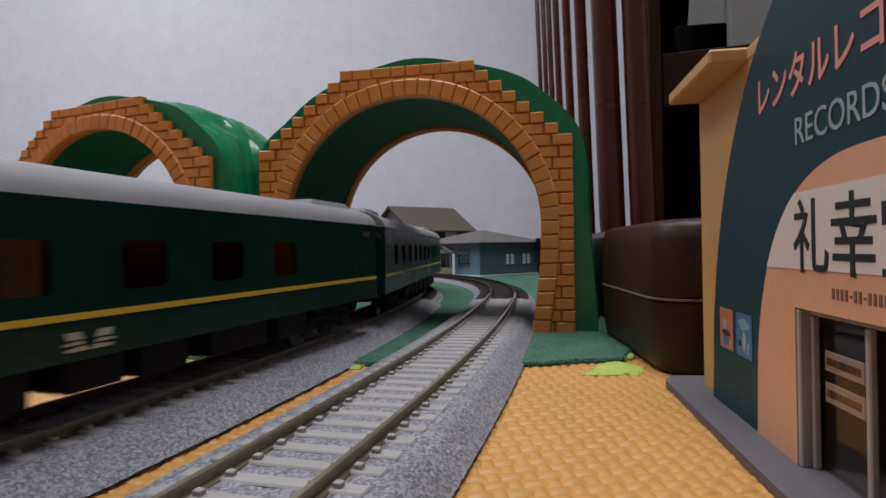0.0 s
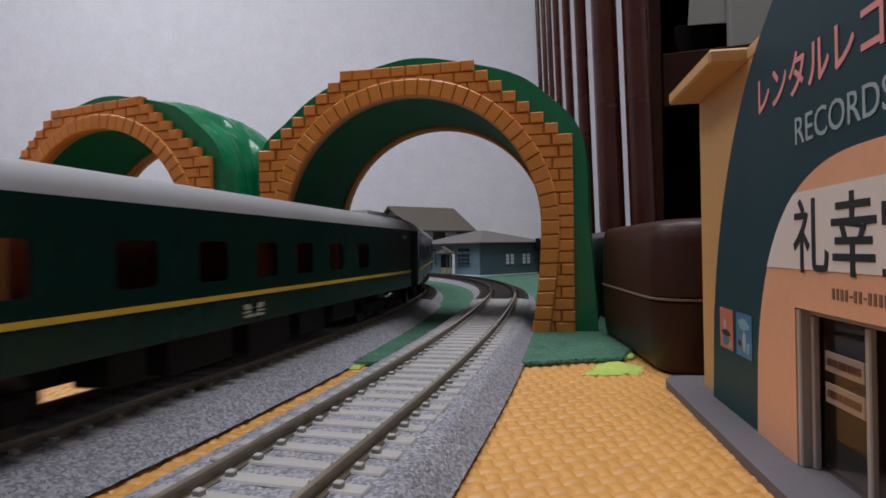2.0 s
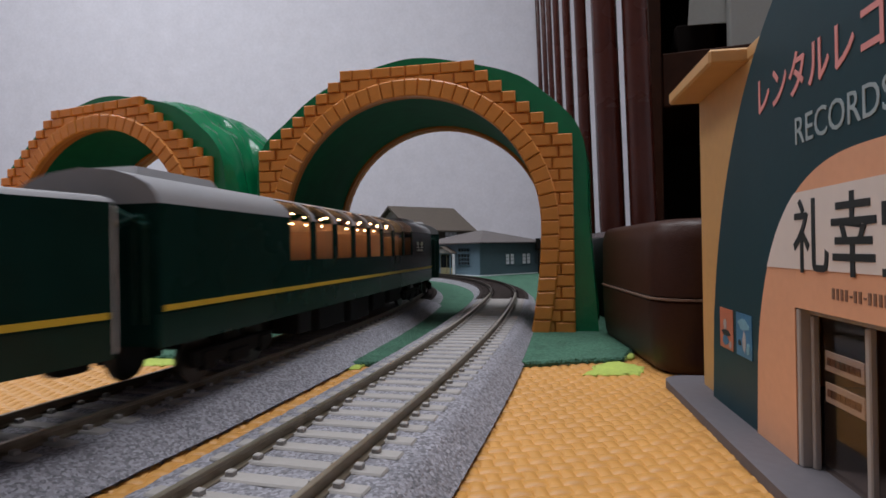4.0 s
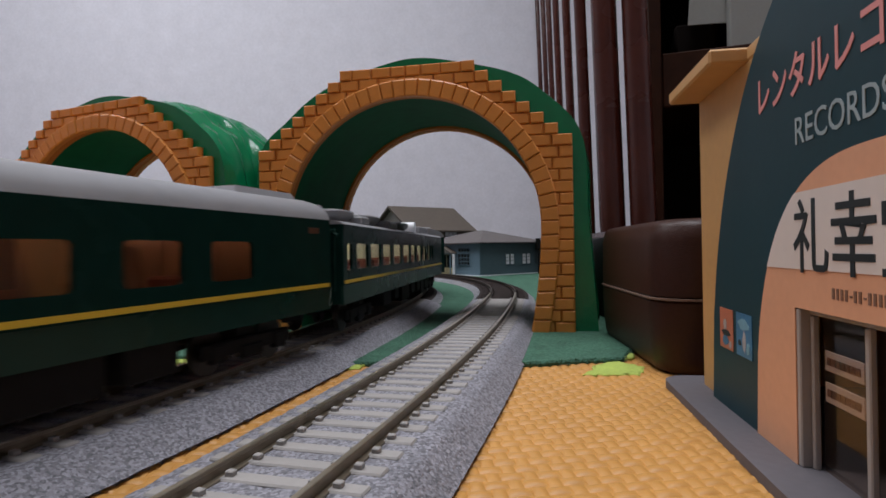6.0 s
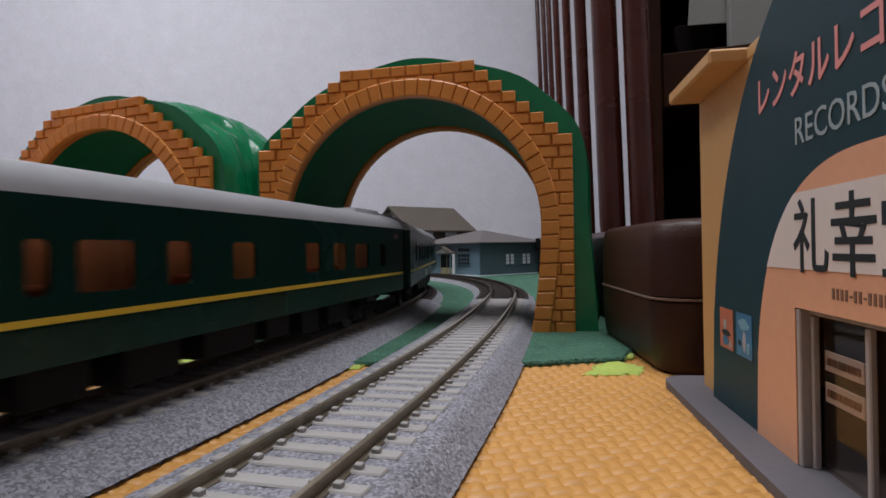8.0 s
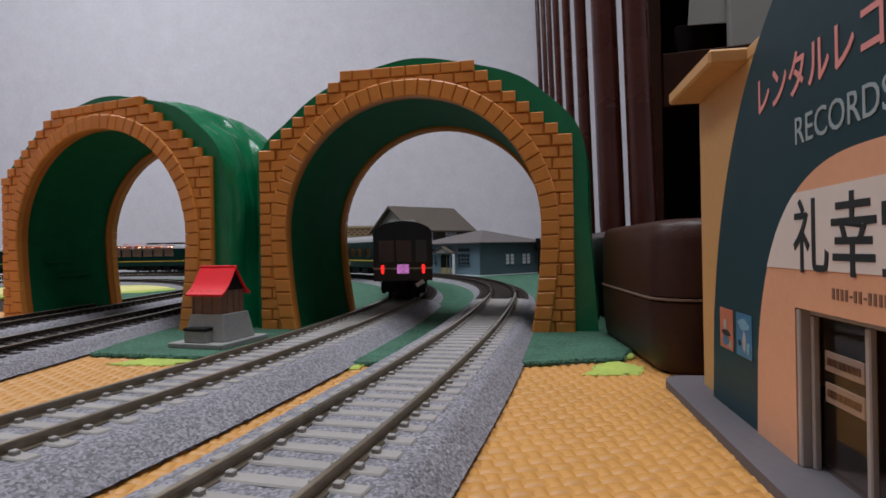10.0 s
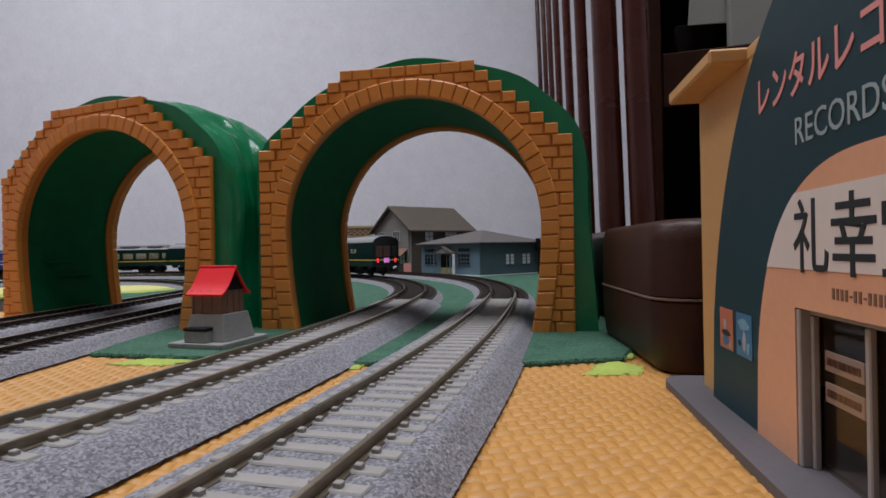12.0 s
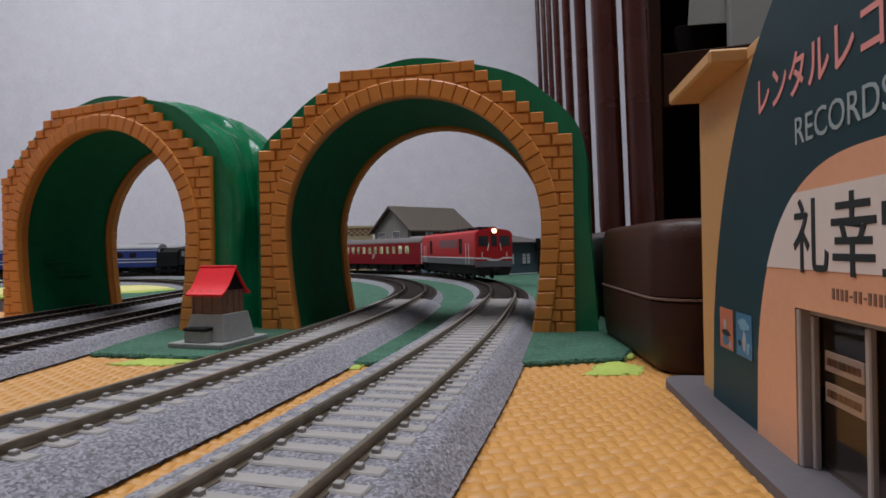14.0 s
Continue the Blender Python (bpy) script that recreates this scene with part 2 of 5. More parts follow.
# ---------------------------------------------------------------- lines of the four tracks (millimetres)
class Line:
    """A gentle near arc (or a straight), a tight half circle to the left, and a straight back."""

    def __init__(self, near, tight, join_y, straight_x=None, hub=(-1440.0, 511.0)):
        self.near, self.tight, self.sx, self.jy, self.hub = near, tight, straight_x, join_y, hub
        if straight_x is None:
            self.a0 = math.asin((join_y - hub[1]) / near)
            jx = hub[0] + near * math.cos(self.a0)
        else:
            self.a0, jx = 0.0, straight_x
        self.c = (jx - tight * math.cos(self.a0), join_y - tight * math.sin(self.a0))
        self.end = tight * (math.pi - self.a0)

    def place(self, s, off=0.0):
        """x, y and the heading; s grows away from the viewer, off is to the right."""
        if s < 0 and self.sx is not None:
            return self.sx + off, self.jy + s, math.pi / 2
        if s < 0:
            a = self.a0 + s / self.near
            return self.hub[0] + (self.near + off) * math.cos(a), self.hub[1] + (self.near + off) * math.sin(a), a + math.pi / 2
        if s > self.end:
            return self.c[0] - self.tight - off, self.c[1] - (s - self.end), math.pi * 1.5
        a = self.a0 + s / self.tight
        return self.c[0] + (self.tight + off) * math.cos(a), self.c[1] + (self.tight + off) * math.sin(a), a + math.pi / 2


INNER = Line(1419.5, 550.0, 400.0)
OUTER = Line(2331.3, 576.5, 400.0, None, (-2267.4, 720.8))
SIDE_A = Line(0.0, 380.0, 540.0, -162.0)
SIDE_B = Line(0.0, 310.0, 450.0, -219.0)
RAIL = 8.0


# ---------------------------------------------------------------- room
def slab(name, x0, x1, y0, y1, z0, z1, mat, label, category):
    bm = bmesh.new()
    box(bm, x0, x1, y0, y1, z0, z1)
    return tagged(part(name, bm, mat), label, category, kind="structure")


slab("wall_north", -2600, 1400, 2250, 2330, -700, 1950, M_WALL, "pale grey-violet wallpapered wall behind the layout", "wall")
slab("wall_west", -2680, -2600, -2500, 2250, -700, 1950, M_WALL, "pale grey-violet wallpapered side wall", "wall")
slab("wall_east", 1400, 1480, -2500, 2330, -700, 1950, M_WALL, "pale grey wall beyond the dark cabinet", "wall")
slab("wall_south", -2600, 1400, -2580, -2500, -700, 1950, M_WALL, "pale grey-violet wallpapered wall", "wall")
slab("floor", -2600, 1400, -2500, 2250, -780, -700, M_FLOOR, "brown wooden room floor below the layout table", "floor")
slab("ceiling", -2600, 1400, -2500, 2250, 1950, 2010, M_CEIL, "plain white ceiling", "ceiling")
table = thing("layout_table", "low wooden table that carries the model railway", "table")
bm = bmesh.new()
prism(bm, [(-1500, -1150), (330, -1150), (330, 420), (150, 470), (150, 1150), (-1500, 1150)], -26, -1.2, "z")
part("tabletop", bm, M_CABINET, table)
for lx in (-1440, 100):
    for ly in (-1090, 1090):
        bm = bmesh.new()
        box(bm, lx - 30, lx + 30, ly - 30, ly + 30, -700, -26, 3)
        part("leg", bm, M_CABINET, table)

# ---------------------------------------------------------------- orange woven mat, felt and flock
mat_thing = thing("woven_mat", "orange plastic mat with a basket-weave surface on the table", "mat")
bm = bmesh.new()
box(bm, -1400, 300, -1100, 410, -1.2, -0.35)
part("backing", bm, M_MAT, mat_thing, "plain orange mat backing")


def weave_rows(bm, x0, x1, y0, y1, pitch=3.25):
    """Plain weave: strands that lie across alternate with strands that lie along."""
    rng = random.Random(4)
    turn = Matrix.Rotation(radians(5), 3, "Z")
    for j in range(int((y1 - y0) / pitch)):
        for i in range(int((x1 - x0) / pitch)):
            x, y = x0 + i * pitch, y0 + j * pitch
            across = (i + j) % 2 == 0
            half, wide = pitch * 0.66, pitch * 0.40
            top = 0.16 + rng.uniform(-0.04, 0.04) + (0.05 if across else 0.0)
            pts = []
            for v, k in ((-1.0, 0.0), (-0.72, 0.75), (0.0, 1.0), (0.72, 0.75), (1.0, 0.0)):
                row = []
                for u, g in ((-1.0, 0.0), (-0.62, 0.72), (0.0, 1.0), (0.62, 0.72), (1.0, 0.0)):
                    a, b = (u * half, v * wide) if across else (v * wide, u * half)
                    row.append(turn @ Vector((x + a, y + b, -0.42 + (top + 0.42) * min(k, g + 0.15) * (0.6 + 0.4 * g))))
                pts.append(row)
            grid_strip(bm, pts)


bm = bmesh.new()
weave_rows(bm, -52, 92, 50, 212)
part("weave", bm, M_MAT, mat_thing, "raised orange basket weave", smooth=60, kind="stuff")
bm = bmesh.new()
weave_rows(bm, -180, -56, 60, 246)
part("weave", bm, M_MAT, mat_thing, "raised orange basket weave", smooth=60, kind="stuff")


def ragged_sheet(bm, outline, z0, z1, step=3.0, rough=1.0, seed=1):
    rng = random.Random(seed)
    pts = []
    n = len(outline)
    for i in range(n):
        (ax, ay), (bx, by) = outline[i], outline[(i + 1) % n]
        count = max(1, int(math.hypot(bx - ax, by - ay) / step))
        count = min(count, 70)
        for k in range(count):
            f = k / count
            pts.append((ax + (bx - ax) * f + rng.uniform(-rough, rough), ay + (by - ay) * f + rng.uniform(-rough, rough)))
    lo = [bm.verts.new((x, y, z0)) for x, y in pts]
    mid = [bm.verts.new((x, y, z0 + (z1 - z0) * 0.6)) for x, y in pts]
    cx, cy = sum(p[0] for p in pts) / len(pts), sum(p[1] for p in pts) / len(pts)
    hi = []
    for x, y in pts:
        d = math.hypot(cx - x, cy - y) or 1
        hi.append(bm.verts.new((x + (cx - x) / d * 0.8, y + (cy - y) / d * 0.8, z1)))
    m = len(pts)
    for a, b in ((lo, mid), (mid, hi)):
        for i in range(m):
            bm.faces.new((a[i], a[(i + 1) % m], b[(i + 1) % m], b[i]))
    bm.faces.new(hi)
    bmesh.ops.triangulate(bm, faces=[f for f in bm.faces if len(f.verts) > 4])


bm = bmesh.new()
ragged_sheet(bm, [(-136, 217), (-92, 206), (-28, 190), (28, 185), (60, 190), (74, 215), (100, 300), (148, 480), (148, 862), (110, 1100), (-1400, 1120), (-1400, 640), (-400, 560), (-240, 330), (-140, 260)], -0.3, 1.6, rough=0.5)
tagged(part("felt_sheet", bm, M_FELT), "dark green flocked felt sheet under the tunnels", "felt sheet", kind="structure")


bm = bmesh.new()
rng = random.Random(21)
edge = [(-136, 217), (-92, 206), (-28, 190), (28, 185), (60, 190), (74, 215)]
for (ax, ay), (bx, by) in zip(edge, edge[1:]):
    n = int(math.hypot(bx - ax, by - ay) * 5)
    for i in range(n):
        f = rng.random()
        x, y, z, r = ax + (bx - ax) * f + rng.uniform(-0.5, 0.6), ay + (by - ay) * f + rng.uniform(-0.5, 0.9), rng.uniform(0.0, 1.75), rng.uniform(0.18, 0.42)
        tip = Vector((rng.uniform(-1, 1), rng.uniform(-1.2, 0.6), rng.uniform(-0.2, 1))) * r * 2.2
        a = [bm.verts.new((x + r * math.cos(q), y + r * math.sin(q), z)) for q in (0.3, 2.4, 4.5)]
        top = bm.verts.new((x + tip.x, y + tip.y, z + tip.z))
        for k in range(3):
            bm.faces.new((a[k], a[(k + 1) % 3], top))
tagged(part("felt_fringe", bm, M_FELT), "frayed green fibres along the felt's edge", "felt fringe", kind="stuff")


def flock(outline, z, seed, mat=M_LIME, label="lime-green flock patch at the felt's edge"):
    bm = bmesh.new()
    ragged_sheet(bm, outline, -0.3, z, 1.5, 0.8, seed)
    tagged(part("flock_patch", bm, mat), label, "grass patch", "flock patches")


flock([(42, 171), (58, 170), (64, 180), (57, 192), (50, 186)], 0.45, 3)
flock([(-121, 200), (-96, 197), (-84, 206), (-110, 212)], 0.5, 5)
flock([(-37, 185), (-29, 184), (-26, 194), (-33, 193)], 0.8, 6)
flock([(60, 190), (66, 196), (74, 240), (70, 252), (64, 214)], 1.2, 8)
flock([(-520, 560), (-330, 560), (-300, 620), (-340, 690), (-560, 690)], 2.4, 7, M_SAND, "pale yellow flock patch on the felt sheet")
flock([(-470, 520), (-300, 560), (-270, 640), (-300, 705), (-340, 640)], 2.1, 9, M_LIME)


# ---------------------------------------------------------------- tracks
def sweep_road(line, s0, s1, step, mat, name, parent, wide=0.0):
    bm = bmesh.new()
    prof = [(-22.2, -1.0), (-22.2, 0.7)] + [(-23.4 + 5.4 * k / 6, 0.9 + 4.3 * k / 6) for k in range(7)] + [(-17.6 + 35.2 * k / 18, 5.62) for k in range(1, 18)]
    prof += [(23.4 + wide - (5.4 + wide) * k / 6, 0.9 + 4.3 * k / 6) for k in range(6, -1, -1)] + [(22.2 + wide, 0.7), (22.2 + wide, -1.0)]
    rows = []
    n = int((s1 - s0) / step)
    for i in range(n + 1):
        s = s0 + (s1 - s0) * i / n
        row = []
        for j, (off, z) in enumerate(prof):
            x, y, _ = line.place(s, off)
            d = 0.0 if j in (0, len(prof) - 1) else 0.24 * noise.noise(Vector((x, y, z)) * 0.9) + 0.16 * noise.noise(Vector((x, y, z)) * 2.1)
            row.append((x, y, z + d))
        rows.append(row)
    grid_strip(bm, rows)
    ob = part(name, bm, [mat, M_SLEEPER_DARK], parent, smooth=50)
    if mat is M_BALLAST_DARK:
        for p in ob.data.polygons:
            p.material_index = 1 if 8 <= p.index % (len(prof) - 1) <= len(prof) - 10 else 0
    return ob


def sweep_rail(line, s0, s1, off, parent, mats=(M_RAIL, M_RAIL_TOP)):
    bm = bmesh.new()
    prof = [(-1.25, 5.5), (-1.25, 5.9), (-0.3, 6.15), (-0.3, 7.2), (-0.55, 7.4), (-0.55, 7.9), (-0.45, 8.0), (0.45, 8.0), (0.55, 7.9), (0.55, 7.4), (0.3, 7.2), (0.3, 6.15), (1.25, 5.9), (1.25, 5.5)]
    n = max(8, int((s1 - s0) / 7))
    rows = []
    for i in range(n + 1):
        s = s0 + (s1 - s0) * i / n
        rows.append([(*line.place(s, off + o)[:2], z) for o, z in prof])
    grid_strip(bm, rows)
    ob = part("rail", bm, list(mats), parent)
    for p in ob.data.polygons:
        if p.index % 13 in (5, 6, 7):
            p.material_index = 1
    return ob


def sleeper_mesh(concrete, w, long):
    bm = bmesh.new()
    box(bm, -long, long, -w / 2, w / 2, 4.2, 6.0, 0.3)
    for side in (-1, 1):
        for k in (-1, 1):
            c = side * 8.75 + k * 1.9
            box(bm, c - 0.7, c + 0.7, -0.65, 0.65, 5.9, 6.8, 0.15)
    return mesh_of(bm, "sleeper", M_SLEEPER if concrete else M_SLEEPER_DARK)


CONCRETE, DARKWOOD = sleeper_mesh(True, 3.3, 15.0), sleeper_mesh(False, 3.0, 15.5)


def lay(line, s0, s1, change, label, single, near_mat=M_BALLAST):
    """A track: roadbed, two rails, sleepers; grey sleepers before 'change', brown beyond."""
    t = thing("railway_track", label, "track", "model railway tracks", kind="structure")
    sweep_road(line, s0, min(change, 380) if change > s0 else 0, 1.6, near_mat, "roadbed", t, 3.0 if line is INNER else 0.4)
    sweep_road(line, min(change, 380) if change > s0 else 0, s1, 4.0, M_BALLAST_DARK, "roadbed", t)
    for off in (-8.75, 8.75):
        if change > s0:
            sweep_rail(line, s0, change + 24, off, t)
            sweep_rail(line, change + 24, s1, off, t, (M_RAIL_DARK, M_RAIL_DARK))
        else:
            sweep_rail(line, s0, s1, off, t, (M_RAIL_DARK, M_RAIL_TOP))
    far = bmesh.new()
    far.from_mesh(DARKWOOD)
    pattern = [(v.co.copy()) for v in far.verts]
    faces = [[v.index for v in f.verts] for f in far.faces]
    far.free()
    verts, polys = [], []
    s = s0
    while s < s1:
        x, y, h = line.place(s)
        if single[0] < s < single[1]:
            ob = new("sleeper", CONCRETE if s < change else DARKWOOD)
            ob.parent, ob.matrix_basis = t, at(x, y, 0, math.degrees(h) - 90)
        else:
            m = at(x, y, 0, math.degrees(h) - 90)
            base = len(verts)
            verts += [m @ p for p in pattern]
            polys += [[base + i for i in f] for f in faces]
        s += 6.85
    me = bpy.data.meshes.new("sleeper_row")
    me.from_pydata(verts, [], polys)
    me.materials.append(M_SLEEPER_DARK)
    row = new("sleeper_row", me)
    row.parent = t
    tagged(row, "distant brown sleepers", kind="stuff")
    return t


lay(INNER, -1850, 2760, -18, "curved model track, grey sleepers on speckled grey ballast", (-345, 330))
lay(OUTER, -620, 2350, -26, "curved model track nearest the shop, grey sleepers on grey ballast", (-385, 380))
lay(SIDE_A, -900, 1100, -2000, "model track with brown sleepers through the further tunnel", (-420, -140))
lay(SIDE_B, -900, 900, -2000, "second model track with brown sleepers through the further tunnel", (-420, 0))


# ---------------------------------------------------------------- toy tunnels
ARC_Z, ARC_R, REVEAL = 48.5, 61.8, 4.5


def opening(n=40, r=ARC_R, foot=57.0, z0=0.0):
    grow, drop = r - ARC_R, ARC_R - foot
    leg = [(foot + grow + drop * (1 - (1 - k / 8) ** 1.8), z0 + (ARC_Z - z0) * k / 8) for k in range(8)]
    pts = [(-x, z) for x, z in leg]
    pts += [(-r * math.cos(math.pi * i / n), ARC_Z + r * math.sin(math.pi * i / n)) for i in range(n + 1)]
    return pts + leg[::-1]


def step_half(z):
    """Half width of the stepped brick face at height z."""
    if z < 88.4:
        return 75.5
    k = int((z - 88.4) / 5.13) + 1
    return 75.5 - 6.15 * k if k <= 7 else 32.0


def ring_piece(bm, p0, p1, q1, q0, d0, d1):
    """A block between four points of the face, with its edges taken off."""
    mid = [sum(c[i] for c in (p0, p1, q1, q0)) / 4 for i in (0, 1)]
    def inset(p, f):
        return (mid[0] + (p[0] - mid[0]) * f, mid[1] + (p[1] - mid[1]) * f)
    rings = []
    for d, f in ((d0, 0.96), (d1 + 0.55, 0.96), (d1, 0.80)):
        rings.append([bm.verts.new((*[inset(p, f)][0][:1], d, inset(p, f)[1])) for p in (p0, p1, q1, q0)])
    for a, b in zip(rings, rings[1:]):
        for i in range(4):
            bm.faces.new((a[i], a[(i + 1) % 4], b[(i + 1) % 4], b[i]))
    bm.faces.new(rings[-1])
    bm.faces.new(list(reversed(rings[0])))


def portal(parent, depth, flip):
    """The stepped brick face at local y = depth; flip: it looks the other way."""
    sgn = -1 if flip else 1
    rng = random.Random(12 + flip)
    inner = opening(40, ARC_R, 57.0)
    wall = bmesh.new()
    # deep ring round the opening: front, reveal, back and outer side
    rim_in, rim_out = opening(60, ARC_R - 0.3, 57.0), opening(60, ARC_R + 7.0, 57.0)
    loops = [[(x, y, z) for x, z in pts] for pts, y in ((rim_out, depth), (rim_in, depth), (rim_in, depth + sgn * REVEAL), (rim_out, depth + sgn * REVEAL))]
    grid_strip(wall, loops + [loops[0]])
    plate = part("portal_wall", wall, M_BRICK_BACK, parent, "orange plastic portal with moulded joints")
    # slabs behind the stepped courses
    z = 0.0
    while z < 123.5:
        top = z + 5.2 if z + 5.2 < 88 else (88.4 if z < 88 else z + 5.13)
        half = step_half(z + 1.0) - 0.5
        low, high = (abs(q - ARC_Z) for q in (z, top))
        near = min(low, high) if (z > ARC_Z or top < ARC_Z) else 0.0
        inside = 64.5 if z < ARC_Z else math.sqrt(max(0.0, (ARC_R + 2.5) ** 2 - near ** 2)) if near < ARC_R + 2.5 else 0.0
        for side in (-1, 1):
            a, b = sorted((side * inside, side * half))
            if b - a > 0.8:
                bm = bmesh.new()
                box(bm, a, b, min(depth + sgn * 0.2, depth + sgn * 4.0), max(depth + sgn * 0.2, depth + sgn * 4.0), z, min(top, 124.4))
                part("course", bm, M_BRICK_BACK, plate)
        z = top
    front = depth - sgn * 1.6
    # ring of wedge blocks
    path = opening(240, ARC_R - 0.8, 56.6)
    path_out = opening(240, ARC_R + 7.6, 56.6)
    dist = [0.0]
    for a, b in zip(path_out, path_out[1:]):
        dist.append(dist[-1] + math.hypot(b[0] - a[0], b[1] - a[1]))
    def along(pts, d):
        for i in range(len(dist) - 1):
            if dist[i + 1] >= d:
                f = (d - dist[i]) / (dist[i + 1] - dist[i])
                return (pts[i][0] + (pts[i + 1][0] - pts[i][0]) * f, pts[i][1] + (pts[i + 1][1] - pts[i][1]) * f)
        return pts[-1]
    n = 50
    for i in range(n):
        a, b = dist[-1] * i / n, dist[-1] * (i + 1) / n
        bm = bmesh.new()
        ring_piece(bm, along(path, a), along(path, b), along(path_out, b), along(path_out, a), depth + sgn * 1.0, front - sgn * (0.5 + rng.uniform(0, 0.3)))
        part("brick", bm, M_BRICK, plate)
    # stepped courses
    z, k = 0.0, 0
    while z < 123.5:
        top = min(z + (5.2 if z < 88 else 5.13), 124.4)
        if z < 88.4 < top + 0.6:
            top = 88.4
        half = step_half(z + 1.0)
        zm = (z + top) / 2
        for side in (-1, 1):
            r = ARC_R + 5.5
            if zm > ARC_Z:
                inside = math.sqrt(max(0.0, r * r - (zm - ARC_Z) ** 2)) if zm - ARC_Z < r else 0.0
            else:
                inside = 57 + 5.5 + 4.5 * min(1.0, zm / 30)
            x = half
            first = True
            while x - inside > 1.2:
                w = (6.2 if (k % 2 or z > 84) else 9.2) if first else 9.6
                first = False
                x1 = max(inside, x - w)
                if x1 - inside < 2.5:
                    x1 = inside
                bm = bmesh.new()
                out = front + sgn * (0.55 - (0.5 if x > half - 0.1 and z > 80 else 0.0) + rng.uniform(-0.12, 0.12))
                ring_piece(bm, (side * x, z + 0.12), (side * (x1 + 0.25), z + 0.12), (side * (x1 + 0.25), top - 0.12), (side * x, top - 0.12), depth + sgn * 1.0, out)
                part("brick", bm, M_BRICK, plate)
                x = x1
        z, k = top, k + 1
    return plate


def tunnel(m, seed, length=77.0, taper=0.0):
    t = thing("toy_tunnel", "green plastic toy tunnel with stepped orange brick portals", "tunnel", "toy tunnels", m)
    bm = bmesh.new()
    hill = [(-79.0, 0), (-78.0, 45), (-76.6, 86), (-61.0, 103), (-45.5, 114.8), (-28, 122.0), (-7.5, 127.3), (6, 128.3), (22, 125.6), (48, 118.4), (63, 108.4), (79.6, 88), (82.0, 48), (85.5, 0)]
    rows = []
    steps, fine = 44, 9
    for i in range(steps + 1):
        f = i / steps
        d = 2.4 + (length - 4.8) * f
        row = []
        swell = math.sin(math.pi * f) ** 0.6
        for j in range(len(hill) - 1):
            for k in range(fine):
                g = k / fine
                p0, p1, p2, p3 = (Vector(hill[min(max(q, 0), len(hill) - 1)]) for q in (j - 1, j, j + 1, j + 2))
                x, z = 0.5 * (2 * p1 + (p2 - p0) * g + (2 * p0 - 5 * p1 + 4 * p2 - p3) * g * g + (3 * p1 - p0 - 3 * p2 + p3) * g ** 3)
                nn = noise.noise(Vector((x * 0.035 + seed, z * 0.03, d * 0.05))) * 5.0 + noise.noise(Vector((x * 0.12, z * 0.02 + seed, d * 0.16))) * 2.2
                # drapery of thin ridges that run down the flanks
                nn += 1.5 * (0.5 - abs(noise.noise(Vector((x * 0.10, z * 0.022, d * 0.30 + seed))))) + 0.8 * noise.noise(Vector((x * 0.25, z * 0.06 + seed, d * 0.55)))
                bulge = swell * (0.2 + nn * 0.7)
                r = math.hypot(x, z - 40) or 1
                row.append((x + x / r * bulge * 1.3, d, max(0.0, z * (1 - taper * f if z > 60 else 1 - taper * f * z / 60) + (z - 40) / r * bulge * (1 if z > 20 else 0))))
        row.append((hill[-1][0], d, 0))
        rows.append(row)
    rows.insert(0, [(x * 0.86, y, z * 0.9) for x, y, z in rows[0]])
    rows.append([(x * 0.86, y, z * 0.9) for x, y, z in rows[-1]])
    grid_strip(bm, rows)
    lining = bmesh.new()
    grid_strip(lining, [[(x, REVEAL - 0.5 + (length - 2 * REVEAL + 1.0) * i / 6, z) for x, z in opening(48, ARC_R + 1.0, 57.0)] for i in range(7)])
    part("lining", lining, M_GREEN_IN, t, "matte green inner lining, darkened for the shade inside", smooth=40)
    part("shell", bm, M_GREEN, t, "glossy green plastic hill shell", smooth=40)
    portal(t, 0.0, False)
    portal(t, length, True)
    return t


tunnel(at(-16.0, 264.0, 0.8, -11.6), 1.0)
far_tunnel = tunnel(at(-186.0, 304.0, 0.8, -22.9) @ Matrix.Diagonal((1.075, 1.0, 0.965, 1.0)), 5.0, 58.5, 0.0)
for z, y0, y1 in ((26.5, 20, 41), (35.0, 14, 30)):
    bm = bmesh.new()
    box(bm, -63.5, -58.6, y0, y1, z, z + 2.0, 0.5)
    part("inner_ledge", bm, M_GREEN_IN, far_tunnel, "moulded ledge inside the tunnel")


# ---------------------------------------------------------------- record shop beside the track
def letters(name, body, size, mat, parent, x, z, y, stretch=(1.0, 1.0), slant=0.0, label="", bold=0.0):
    """Flat letters standing in the plane of a wall, at x along it and z up."""
    cu = bpy.data.curves.new(name, "FONT")
    cu.body, cu.size, cu.extrude, cu.shear, cu.offset = body, size * MM, 0.00005, slant, bold * MM
    cu.resolution_u = 3
    tmp = new(name, cu)
    bpy.context.view_layer.update()
    me = bpy.data.meshes.new_from_object(tmp.evaluated_get(bpy.context.evaluated_depsgraph_get()))
    bpy.data.objects.remove(tmp)
    me.materials.clear()
    me.materials.append(mat)
    ob = new(name, me)
    ob.parent = parent
    ob.matrix_basis = at(x, y, z, 0, 90) @ Matrix.Diagonal((stretch[0], stretch[1], 1, 1))
    for v in me.vertices:
        v.co.x, v.co.y = v.co.x * stretch[0], v.co.y * stretch[1]
    ob.matrix_basis = at(x, y, z, 0, 90)
    return tagged(ob, label)


